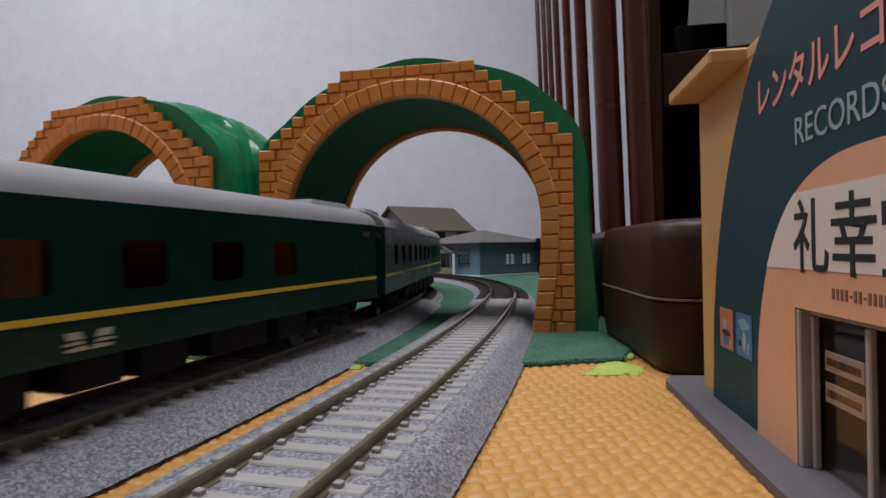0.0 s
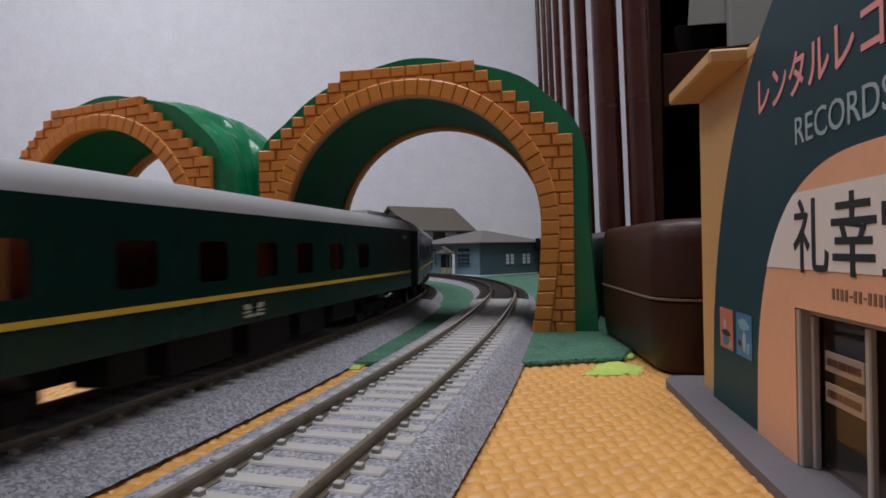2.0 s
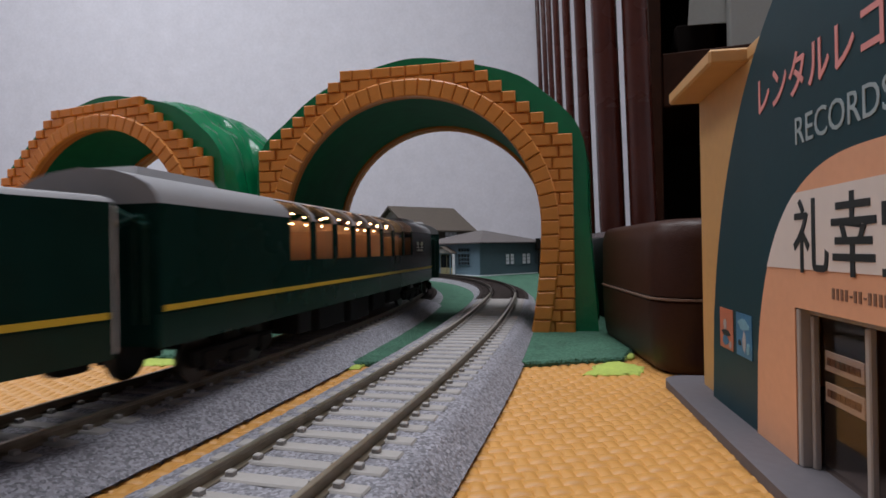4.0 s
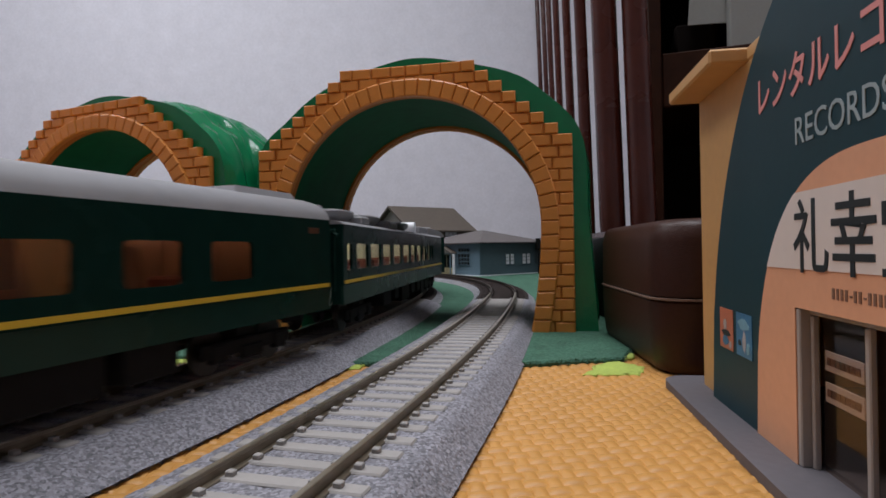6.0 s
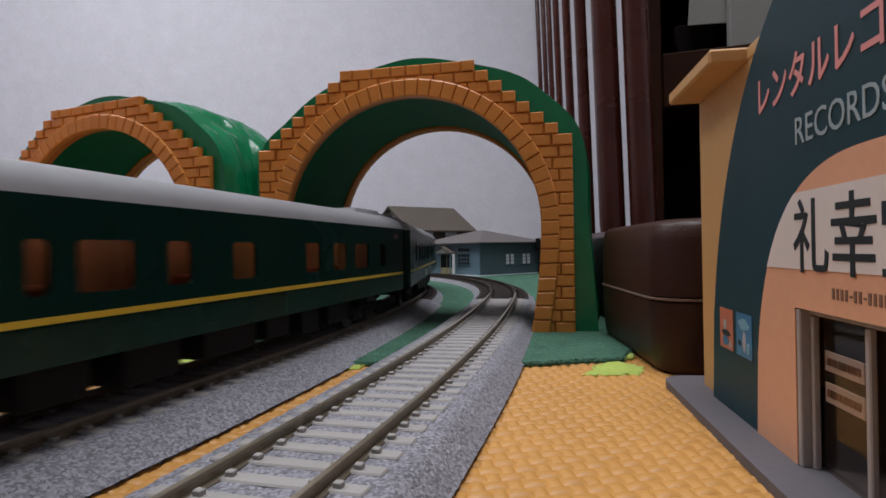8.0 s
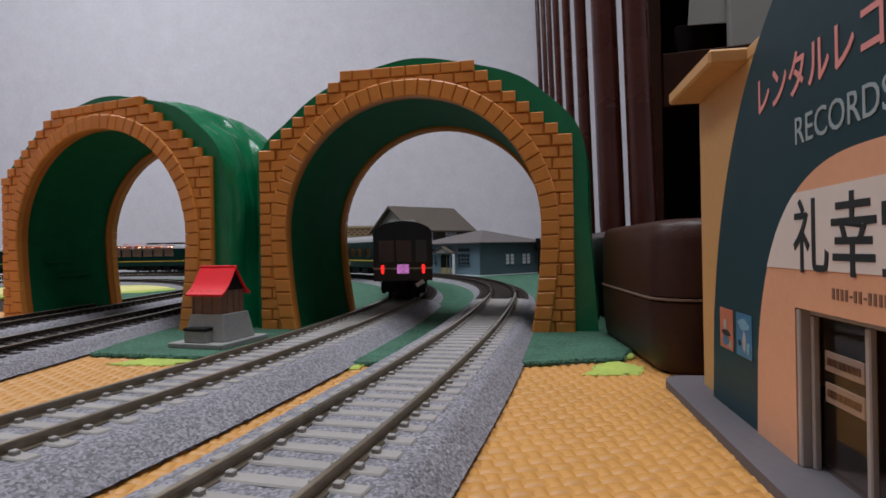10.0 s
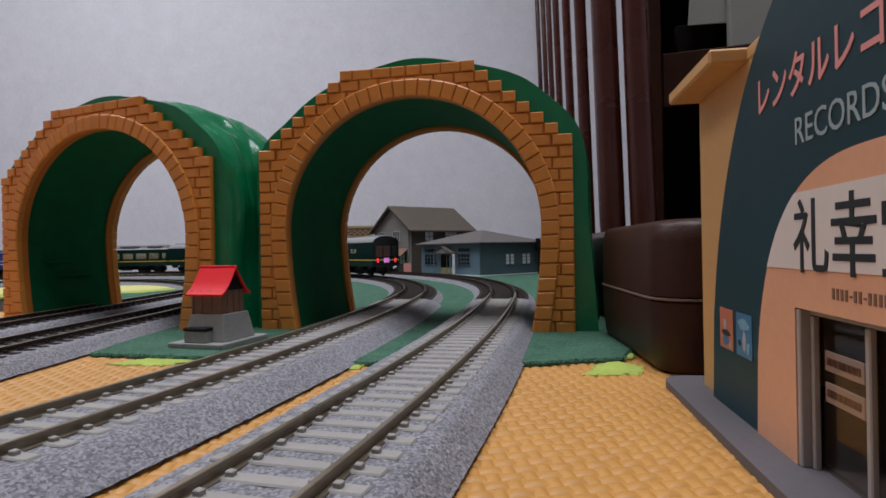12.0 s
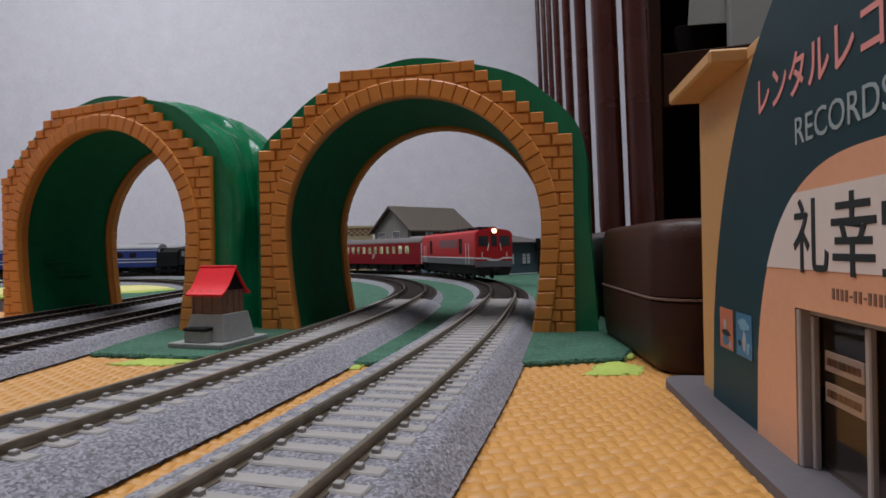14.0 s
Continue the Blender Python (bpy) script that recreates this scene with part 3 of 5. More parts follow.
def arch(c, half, top, power, z0=2.0, n=48):
    pts = []
    for i in range(n + 1):
        a = math.pi * i / n
        u, v = -math.cos(a), math.sin(a)
        pts.append((c + half * math.copysign(abs(u) ** (2 / power), u), z0 + (top - z0) * abs(v) ** (2 / power)))
    return pts


DOOR = (45.0, 92.0, 28.2)


def panel(bm, top, s0, s1, y0, y1, n=60, low=2.0):
    """An upright panel from s0 to s1 whose upper edge is top(s), cut round the shop door."""
    cuts = sorted({s0 + (s1 - s0) * i / n for i in range(n + 1)} | {c for c in DOOR[:2] if s0 < c < s1})
    for a, b in zip(cuts, cuts[1:]):
        foot = DOOR[2] if DOOR[0] - 0.01 < a and b < DOOR[1] + 0.01 else low
        ta, tb = top(a), top(b)
        if min(ta, tb) < foot + 0.01 and max(ta, tb) < foot + 0.02:
            continue
        pts = [(a, foot), (b, foot), (b, max(tb, foot)), (a, max(ta, foot))]
        f = [bm.verts.new((x, y0, z)) for x, z in pts]
        k = [bm.verts.new((x, y1, z)) for x, z in pts]
        bm.faces.new(f)
        bm.faces.new(list(reversed(k)))
        bm.faces.new((f[3], f[2], k[2], k[3]))
        bm.faces.new((f[0], k[0], k[1], f[1]))
        if a in (s0, DOOR[1]):
            bm.faces.new((f[0], f[3], k[3], k[0]))
        if b in (s1, DOOR[0]):
            bm.faces.new((f[1], k[1], k[2], f[2]))
    bmesh.ops.remove_doubles(bm, verts=bm.verts, dist=0.001)


def curve_top(c, half, top, power, low=2.0):
    return lambda s: low + (top - low) * max(0.0, 1 - abs((s - c) / half) ** power) ** (1 / power)


def cap_tri(bm):
    bmesh.ops.triangulate(bm, faces=[f for f in bm.faces if len(f.verts) > 4])


def record_shop():
    t = thing("model_shop", "model record shop with a teal arched signboard and peach front", "model building", m=at(66.3, 138.4, 0, -98.7))
    bm = bmesh.new()
    pts = [(-17 + 7 * (1 - math.cos(a)) - 5, -8.3 + 7 * (1 - math.sin(a))) for a in [math.pi / 2 * i / 8 for i in range(9)]]
    prism(bm, pts + [(140, -8.3), (140, 75), (-22, 75)], 0.0, 2.0, "z")
    cap_tri(bm)
    part("pavement_base", bm, M_KERB, t, "grey plastic pavement base")
    bm = bmesh.new()
    panel(bm, lambda s: 76.5, -11.6, 126, 0.6, 2.6, 12)
    part("front_wall", bm, M_TAN, t, "tan plastic front wall")
    for nm, x0, x1, y0 in (("side_wall", -11.6, -9.4, 2.7), ("side_wall", 124, 126, 2.7), ("back_wall", -9.3, 123.9, 60)):
        bm = bmesh.new()
        box(bm, x0, x1, y0, 62, 2, 76.5)
        part(nm, bm, M_TAN, t)
    bm = bmesh.new()
    box(bm, -13.0, 21.5, -6.8, 66, 76.6, 79.8, 0.5)
    box(bm, 21.6, 128, 0.5, 66, 76.6, 79.8, 0.5)
    part("eave", bm, M_TAN, t, "overhanging tan eave")
    bm = bmesh.new()
    panel(bm, curve_top(68, 67.2, 91, 2.05), 0.8, 135.2, -0.9, 0.55, 90)
    board = part("signboard", bm, M_TEAL, t, "dark teal arched signboard")
    bm = bmesh.new()
    panel(bm, curve_top(67, 38.6, 51.9, 2.5), 28.4, 105.6, -1.15, -0.92, 90)
    part("peach_panel", bm, M_PEACH, board, "peach arch round the door")
    band = [p for p in arch(67, 38.5, 51.9, 2.5, n=160) if 34.0 <= p[1] <= 47.3]
    bm = bmesh.new()
    prism(bm, band, -1.30, -1.17)
    cap_tri(bm)
    part("name_band", bm, M_WHITE, board, "whitish name band")
    letters("pink_lettering", "レンタルレコード", 8.0, M_PINK, board, 30.0, 63.6, -1.0, (0.85, 1.0), 0.0, "pink lettering", 0.12)
    letters("grey_lettering", "RECORDS", 6.4, M_GREYTXT, board, 45.6, 55.0, -1.0, (0.92, 1.0), 0.0, "grey capital lettering")
    letters("black_lettering", "礼幸堂", 12.6, M_INK, board, 45.2, 35.2, -1.36, (0.93, 1.0), 0.0, "large black lettering", 0.10)
    bm = bmesh.new()
    x = 57.0
    for w in (0.8, 0.8, 0.8, 0.8, -0.6, 0.8, 0.8, -0.6, 0.8, 0.8, 0.8, 0.8):
        if w < 0:
            box(bm, x, x - w, -1.25, -1.17, 31.2, 31.5)
            x += 1.0
        else:
            box(bm, x, x + w * 0.8, -1.25, -1.17, 30.6, 32.2)
            x += 1.15
    part("small_print", bm, M_WOOD, board, "row of small dark bars")
    rng = random.Random(8)
    for x0, x1, base, shapes in ((7.0, 15.4, M_POSTER_RED, (M_POSTER_PALE, M_INK, M_POSTER_BLUE)), (17.5, 26.0, M_POSTER_BLUE, (M_POSTER_SKY, M_POSTER_PALE, M_INK))):
        bm = bmesh.new()
        box(bm, x0, x1, -1.05, -0.92, 15.4, 24.4)
        sheet = part("poster", bm, base, board, "small coloured poster")
        for k, (u, v, w, h) in enumerate(((0.42, 0.60, 0.30, 0.34), (0.50, 0.40, 0.74, 0.16), (0.46, 0.20, 0.56, 0.26), (0.80, 0.14, 0.20, 0.22)) if x0 < 10 else
                                         ((0.50, 0.74, 0.78, 0.30), (0.52, 0.34, 0.22, 0.52), (0.22, 0.30, 0.24, 0.16), (0.78, 0.22, 0.22, 0.30))):
            bm = bmesh.new()
            cx, cz = x0 + (x1 - x0) * u, 15.4 + 9.0 * v
            pts = [(cx + (x1 - x0) * w / 2 * math.cos(a) * rng.uniform(0.7, 1.1), cz + 4.5 * h * math.sin(a) * rng.uniform(0.7, 1.1)) for a in [6.28318 * q / 11 for q in range(11)]]
            pts = [(min(max(a, x0 + 0.2), x1 - 0.2), min(max(b, 15.6), 24.2)) for a, b in pts]
            prism(bm, pts, -1.10 - 0.01 * k, -1.06)
            cap_tri(bm)
            part("print", bm, shapes[k % 3], sheet)
    # door recess with frames, panes and a rack behind
    bm = bmesh.new()
    box(bm, 45.05, 46.3, -1.0, 1.2, 2, 28.1, 0.2)
    box(bm, 46.4, 47.3, 0.5, 1.6, 2, 27.0, 0.2)
    box(bm, 90.4, 91.95, -1.0, 1.2, 2, 28.1, 0.2)
    box(bm, 46.4, 90.3, 0.4, 1.2, 27.2, 28.1, 0.2)
    part("door_frame", bm, M_FRAME, t, "grey door frame")
    for x in (61.6, 76.0):
        bm = bmesh.new()
        box(bm, x, x + 1.2, 0.5, 1.5, 2.2, 27.1, 0.2)
        part("mullion", bm, M_FRAME, t)
    bm = bmesh.new()
    box(bm, 48.1, 90.3, 1.65, 1.8, 2.4, 26.9)
    pane = part("pane", bm, M_GLASS, t, "clear shop-door pane")
    pane.visible_shadow = False
    bm = bmesh.new()
    box(bm, -9, 123, 2.8, 58, 2.0, 2.6)
    part("shop_floor", bm, M_KERB, t)
    for z in (13.4, 18.4):
        bm = bmesh.new()
        box(bm, 47.8, 58.6, 2.0, 2.3, z, z + 3.2, 0.1)
        card = part("rack_board", bm, M_WHITE, t, "pale board with a dark printed row behind the pane")
        bm = bmesh.new()
        for i in range(7):
            box(bm, 48.6 + i * 1.35, 49.7 + i * 1.35, 1.9, 2.0, z + 1.0, z + 2.2)
        part("print_bar", bm, M_WOOD, card)
    bm = bmesh.new()
    box(bm, 62, 120, 22, 24, 2.6, 20)
    part("counter", bm, M_TAN, t, "tan counter in the dark shop")
    return t


record_shop()

# ---------------------------------------------------------------- brown case, black case, balusters, cabinet
case = thing("brown_case", "dark brown rounded case with a worn lid seam", "case", m=at(63.0, 163.0, 0, -4))


def rounded(x0, x1, y0, y1, r, n=10, grow=0.0):
    pts = []
    for cx, cy, a0 in ((x0 + r, y0 + r, math.pi), (x1 - r, y0 + r, 1.5 * math.pi), (x1 - r, y1 - r, 0.0), (x0 + r, y1 - r, 0.5 * math.pi)):
        for i in range(n + 1):
            a = a0 + math.pi / 2 * i / n
            pts.append((cx + (r + grow) * math.cos(a), cy + (r + grow) * math.sin(a)))
    return pts


def stacked(bm, layers, r, x0, x1, y0, y1):
    rings = [[bm.verts.new((x, y, z)) for x, y in rounded(x0, x1, y0, y1, r, 10, g)] for z, g in layers]
    for a, b in zip(rings, rings[1:]):
        for i in range(len(a)):
            bm.faces.new((a[i], a[(i + 1) % len(a)], b[(i + 1) % len(a)], b[i]))
    bm.faces.new(list(reversed(rings[0])))
    bm.faces.new(rings[-1])


bm = bmesh.new()
stacked(bm, [(0, -3.5), (1.2, -1.6), (4, -0.6), (12, 0.1), (21.8, 0.3), (22.4, -0.3)], 14, 0, 95, 0, 92)
part("lower_shell", bm, M_CASE, case, smooth=40)
bm = bmesh.new()
stacked(bm, [(22.4, -0.4), (22.5, 0.75), (23.1, 0.75), (23.2, -0.4)], 14, 0, 95, 0, 92)
part("seam", bm, M_CASE_EDGE, case, "worn paler seam", smooth=40)
bm = bmesh.new()
stacked(bm, [(23.2, -0.4), (23.7, 0.2), (40, 0.0), (44.5, -0.8), (46.2, -2.4), (46.9, -5.5)], 14, 0, 95, 0, 92)
part("lid", bm, M_CASE, case, smooth=40)
bm = bmesh.new()
stacked(bm, [(-0.2, -2), (3, 0), (40, 0), (43.5, -1.5), (44, -3)], 6, 84, 190, 258, 400)
tagged(part("black_case", bm, M_DARK, smooth=40), "plain black case standing behind the tunnel", "case")

fence = thing("balustrade", "row of glossy red-brown wooden balusters behind the layout", "balustrade", m=pose(0, 0, 0.0388, 0, -1.4, 0))
bm = bmesh.new()
lathe(bm, [(8.0, -735), (8.1, -300), (8.2, 14), (8.5, 20), (8.5, 70), (8.2, 300), (8.0, 900), (8.0, 1300)], 20)
slim = None
for x, y in ((208, 800), (264, 1120), (313, 1440), (354, 1730), (382, 1960), (403, 2180)):
    if slim is None:
        slim = part("baluster", bm, M_POLE, fence, smooth=50, m=at(x, y))
    else:
        again(slim, at(x, y), fence)
bm = bmesh.new()
lathe(bm, [(13.0, -735), (13.2, -300), (13.4, 14), (14.0, 20), (14.0, 70), (13.6, 300), (13.2, 900), (13.2, 1300)], 24)
stout = part("newel_post", bm, M_POLE, fence, "stout rounded end post", smooth=50, m=at(218, 610))
again(stout, at(189.5, 628), fence)
for z0, z1 in ((-22, 12), (1300, 1345)):
    bm = bmesh.new()
    prism(bm, [(172, 598), (236, 590), (236, 640), (226, 805), (330, 1440), (420, 2200), (388, 2200), (296, 1440), (190, 805)], z0, z1, "z")
    bmesh.ops.triangulate(bm, faces=[f for f in bm.faces if len(f.verts) > 4])
    part("rail", bm, M_POLE, fence, "dark red-brown rail")

CAB = at(262, 722, 0, -19) @ at(-262, -722, 0)
cabinet = thing("dark_cabinet", "dark walnut cabinet, open compartments shaded by a black-painted back", "cabinet", m=CAB)
# black back: the darkness inside the compartments is put into its colour
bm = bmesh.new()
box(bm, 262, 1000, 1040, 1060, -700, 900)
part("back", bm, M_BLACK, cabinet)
for x in (258, 700, 990):
    bm = bmesh.new()
    box(bm, x, x + 24, 720, 1039, -700, 900, 1.5)
    part("side", bm, M_CABINET, cabinet)
for z0, z1 in ((-120, -100), (214, 282), (520, 545), (876, 900)):
    bm = bmesh.new()
    box(bm, 283, 689, 722, 1038, z0, z1, 1.5)
    part("shelf", bm, M_CABINET, cabinet)
bm = bmesh.new()
box(bm, 306, 362, 735, 737, 312, 420)
tagged(part("hanging_paper", bm, M_PAPER, m=CAB @ at(-12, 4, 30, 0, 0, 4)), "grey sheet of paper hanging in the cabinet", "paper")
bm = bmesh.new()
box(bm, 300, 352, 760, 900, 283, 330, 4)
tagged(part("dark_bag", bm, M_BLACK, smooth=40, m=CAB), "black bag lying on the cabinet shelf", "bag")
bm = bmesh.new()
box(bm, 356, 640, 690, 700, 268, 760, 1)
tagged(part("grey_board", bm, M_PAPER), "pale grey board leaning before the cabinet", "board")

# ---------------------------------------------------------------- small shrine with a red roof
shrine = thing("model_shrine", "tiny wooden shrine, bright red roof, grey stone base", "model shrine", m=at(-97.3, 225, 1.5, -17) @ Matrix.Diagonal((0.83, 0.84, 1.06, 1.0)))
bm = bmesh.new()
box(bm, -15.5, 15.5, -4, 32, 0, 2.0, 0.3)
part("plinth", bm, M_STONE, shrine, "grey stone plinth")
bm = bmesh.new()
box(bm, -11.5, 12.0, 2.0, 26, 2.0, 12.2, 0.3, taper=2.2)
part("stone_base", bm, M_STONE, shrine, "tapered grey stone base")
bm = bmesh.new()
box(bm, -7.5, 5.0, -2.2, 2.6, 2.0, 6.4, 0.3)
part("stone_step", bm, M_STONE, shrine)
bm = bmesh.new()
box(bm, -7.9, 5.4, -2.6, 2.8, 6.4, 7.6, 0.3)
part("offering_lid", bm, M_DARK, shrine, "black slatted lid")
cabin = bmesh.new()
box(cabin, -8.0, 8.4, 5.0, 22.0, 12.2, 21.2, 0.1)
body = part("cabin", cabin, M_WOOD, shrine, "brown timber cabin")
for x in (-8.2, -3.0, 2.6, 7.8):
    bm = bmesh.new()
    box(bm, x - 0.5, x + 0.5, 4.5, 5.4, 12.2, 21.2, 0.1)
    part("post", bm, M_WOOD, body)
for y in (9.5, 14, 18.5):
    bm = bmesh.new()
    box(bm, 8.3, 8.9, y - 0.4, y + 0.4, 12.2, 21.2, 0.1)
    part("post", bm, M_WOOD, body)
for sy in (-1, 1):
    bm = bmesh.new()
    ys = [13.5 + sy * d for d in (0, 2.3, 5.0, 8.0, 10.8)]
    zs = [30.2, 27.5, 24.2, 21.5, 19.9]
    rows = [[(-10.6, y, z), (10.8, y, z)] for y, z in zip(ys, zs)]
    top = grid_strip(bm, rows)
    low = grid_strip(bm, [[(a[0], a[1], a[2] - 0.8) for a in r] for r in rows])
    rim = [v for v in (r[0] for r in top)], [v for v in (r[0] for r in low)]
    for side in (0, -1):
        for a in range(4):
            bm.faces.new((top[a][side], top[a + 1][side], low[a + 1][side], low[a][side]))
    bm.faces.new((top[4][0], top[4][1], low[4][1], low[4][0]))
    part("roof_slope", bm, M_RED, shrine, "glossy red plastic roof", smooth=40)
bm = bmesh.new()
rod(bm, (-10.8, 13.5, 30.2), (11.0, 13.5, 30.2), 0.45)
part("ridge", bm, M_RED, shrine)
for x in (-9.4, 8.9):
    bm = bmesh.new()
    prism(bm, [(5.5, 21.2), (21.5, 21.2), (13.5, 29.0)], x, x + 0.5, "x")
    part("gable", bm, M_DARK, shrine)


# ---------------------------------------------------------------- model houses beyond the curve
def window(parent, m, w, h, cols, rows, pane_mat, frame_mat, depth=0.8, name="window"):
    """A window whose outer side looks along local -y, its lower left corner at the origin."""
    bm = bmesh.new()
    t = 0.55
    rings = []
    for y in (-depth, 0.2):
        for g in (t / 2, -t / 2):
            rings.append([bm.verts.new(p) for p in ((-g, y, -g), (w + g, y, -g), (w + g, y, h + g), (-g, y, h + g))])
    for a, b in ((0, 1), (1, 3), (3, 2), (2, 0)):
        for i in range(4):
            bm.faces.new((rings[a][i], rings[a][(i + 1) % 4], rings[b][(i + 1) % 4], rings[b][i]))
    f = part(name, bm, frame_mat, parent, m=m)
    for k in range(1, cols):
        bm = bmesh.new()
        box(bm, w * k / cols - t / 2, w * k / cols + t / 2, -depth + 0.1, 0.15, t / 2, h - t / 2)
        part("glazing_bar", bm, frame_mat, f)
    for k in range(1, rows):
        bm = bmesh.new()
        box(bm, t / 2, w - t / 2, -depth + 0.2, 0.1, h * k / rows - t / 2, h * k / rows + t / 2)
        part("glazing_bar", bm, frame_mat, f)
    bm = bmesh.new()
    box(bm, 0, w, -0.35, -0.1, 0, h)
    part("pane", bm, pane_mat, f)
    return f


def boards(parent, m, length, height, mat, cut=None, name="board"):
    """Overlapping weatherboards on a wall that looks along local -y."""
    n = int(height / 4.2)
    for k in range(n):
        z = height * k / n
        a, b = (0, length) if cut is None else cut(z + height / n / 2)
        if b - a < 2:
            continue
        bm = bmesh.new()
        prism(bm, [(-0.9, z), (-0.3, z + height / n), (0.1, z + height / n), (0.1, z)], a, b, "x")
        part(name, bm, mat, parent, m=m)


def blue_house():
    t = thing("station_house", "blue-grey weatherboarded model station with a hipped slate roof", "model building", "model houses", at(50.6, 777, 1.5, 37))
    W, L, H = 122.0, 140.0, 45.0
    bm = bmesh.new()
    box(bm, 0, W, 0, L, 0, H)
    wall = part("wall", bm, M_BLUEWALL_SHADE, t)
    bm = bmesh.new()
    box(bm, -3, W + 3, -3, L + 3, 0, 1.4)
    part("foundation", bm, M_PANE_WHITE, t, "pale foundation strip")
    # front boards take the shaded copy, the left side the lit one
    boards(wall, at(0, -0.1, 0), W, H, M_BLUEWALL_SHADE)
    left = at(-0.1, L, 0, -90)
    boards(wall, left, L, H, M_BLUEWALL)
    bm = bmesh.new()
    o = 7.0
    lo = [(-o, -o), (W + o, -o), (W + o, L + o), (-o, L + o)]
    v = [bm.verts.new((x, y, H + 0.2)) for x, y in lo] + [bm.verts.new((x, y, H + 1.8)) for x, y in lo]
    r0, r1 = bm.verts.new((W / 2, L / 2 - 9, 66)), bm.verts.new((W / 2, L / 2 + 9, 66))
    for i in range(4):
        bm.faces.new((v[i], v[(i + 1) % 4], v[4 + (i + 1) % 4], v[4 + i]))
    bm.faces.new(list(reversed(v[:4])))
    bm.faces.new((v[4], v[5], r0))
    bm.faces.new((v[5], v[6], r1, r0))
    bm.faces.new((v[6], v[7], r1))
    bm.faces.new((v[7], v[4], r0, r1))
    part("roof", bm, M_ROOF2, t, "grey slate hipped roof")
    for x in (47, 56, 80, 89):
        window(t, at(x, -1.0, 15), 7.5, 15, 1, 3, M_PANE_WHITE, M_BLUEWALL_SHADE)
    for k, (y, w, z, h, cols, rows) in enumerate(((20, 26, 15, 16, 4, 3), (20, 26, 34, 5, 4, 1), (99, 30, 15, 16, 4, 3), (99, 30, 34, 5, 4, 1))):
        window(t, left @ at(L - y - w, -1.2, z), w, h, cols, rows, M_PANE_DARK, M_BLUEWALL)
    door = window(t, left @ at(L - 88, -1.2, 2), 30, 28, 2, 1, M_PANE_DARK, M_BEIGE, name="door")
    bm = bmesh.new()
    box(bm, 0.6, 14, -0.7, -0.3, 0.5, 9)
    box(bm, 16, 29.4, -0.7, -0.3, 0.5, 9)
    part("door_panel", bm, M_BEIGE, door)
    bm = bmesh.new()
    prism(bm, [(-23, 33), (0, 42.5), (23, 33), (23, 31.6), (0, 41.1), (-23, 31.6)], -12, -0.8, "y")
    porch = part("porch_roof", bm, M_ROOF, t, "small gabled porch roof", m=left @ at(L - 73, 0, 0))
    bm = bmesh.new()
    prism(bm, [(-20, 32), (0, 40.3), (20, 32)], -11, -10)
    part("porch_gable", bm, M_BOARD, porch)
    for x in (-21, 19):
        bm = bmesh.new()
        box(bm, x, x + 1.2, -11, -9.8, 0, 33)
        part("porch_post", bm, M_BLUEWALL, porch)
    bm = bmesh.new()
    box(bm, 21.5, 26, -9, -6, 2, 31, 1)
    part("curtain", bm, M_PANE_WHITE, porch, "white hanging curtain")


blue_house()


def big_house():
    t = thing("gabled_house", "two-storey grey boarded model house with a brown gabled roof", "model building", "model houses", at(-90, 979, 1.5, 36.5))
    L, h, H, top = 132.0, 60.0, 74.0, 113.0
    bm = bmesh.new()
    prism(bm, [(-h, 0), (h, 0), (h, H), (0, top - 5), (-h, H)], 3, L - 3, "x")
    wall = part("wall", bm, M_ROOF, t, "dark brown side wall")
    gable = at(3, h, 0, -90)
    def cut(z):
        return (0, 2 * h) if z < H else (h * (z - H) / (top - 5 - H), 2 * h - h * (z - H) / (top - 5 - H))
    boards(wall, gable, 2 * h, top - 5, M_BOARD, cut)
    for s in (-1, 1):
        bm = bmesh.new()
        prism(bm, [(0, top + 2), (s * (h + 8), H - 3.5), (s * (h + 8), H - 6), (0, top - 2)], -5, L + 6, "x")
        part("roof_slope", bm, M_ROOF, t, "brown slate roof slope")
    for x, w in ((30, 17), (72, 26)):
        window(t, at(x, -h - 0.4, 53), w, 15, 3 if w > 20 else 2, 2, M_PANE_WHITE, M_DARK)
    for x in (16, 64):
        window(t, gable @ at(x, -1.2, 54), 22, 16, 4, 2, M_PANE_DARK, M_PANE_WHITE)
    window(t, gable @ at(86, -1.2, 14), 16, 20, 2, 2, M_PANE_WHITE, M_DARK)
    bm = bmesh.new()
    box(bm, 8, 80, -0.9, 0.5, 2, 27)
    part("shop_opening", bm, M_PANE_DARK, t, "dark shop opening", m=gable)
    bm = bmesh.new()
    prism(bm, [(0, 42), (-17, 29), (-17, 27.5), (0, 40)], -4, 112, "x")
    part("awning", bm, M_WOOD, t, "light brown sloping awning", m=gable)
    bm = bmesh.new()
    box(bm, 110, 116, -3, 3, 0, 72)
    part("corner_post", bm, M_BOARD, t, m=gable)
    return t


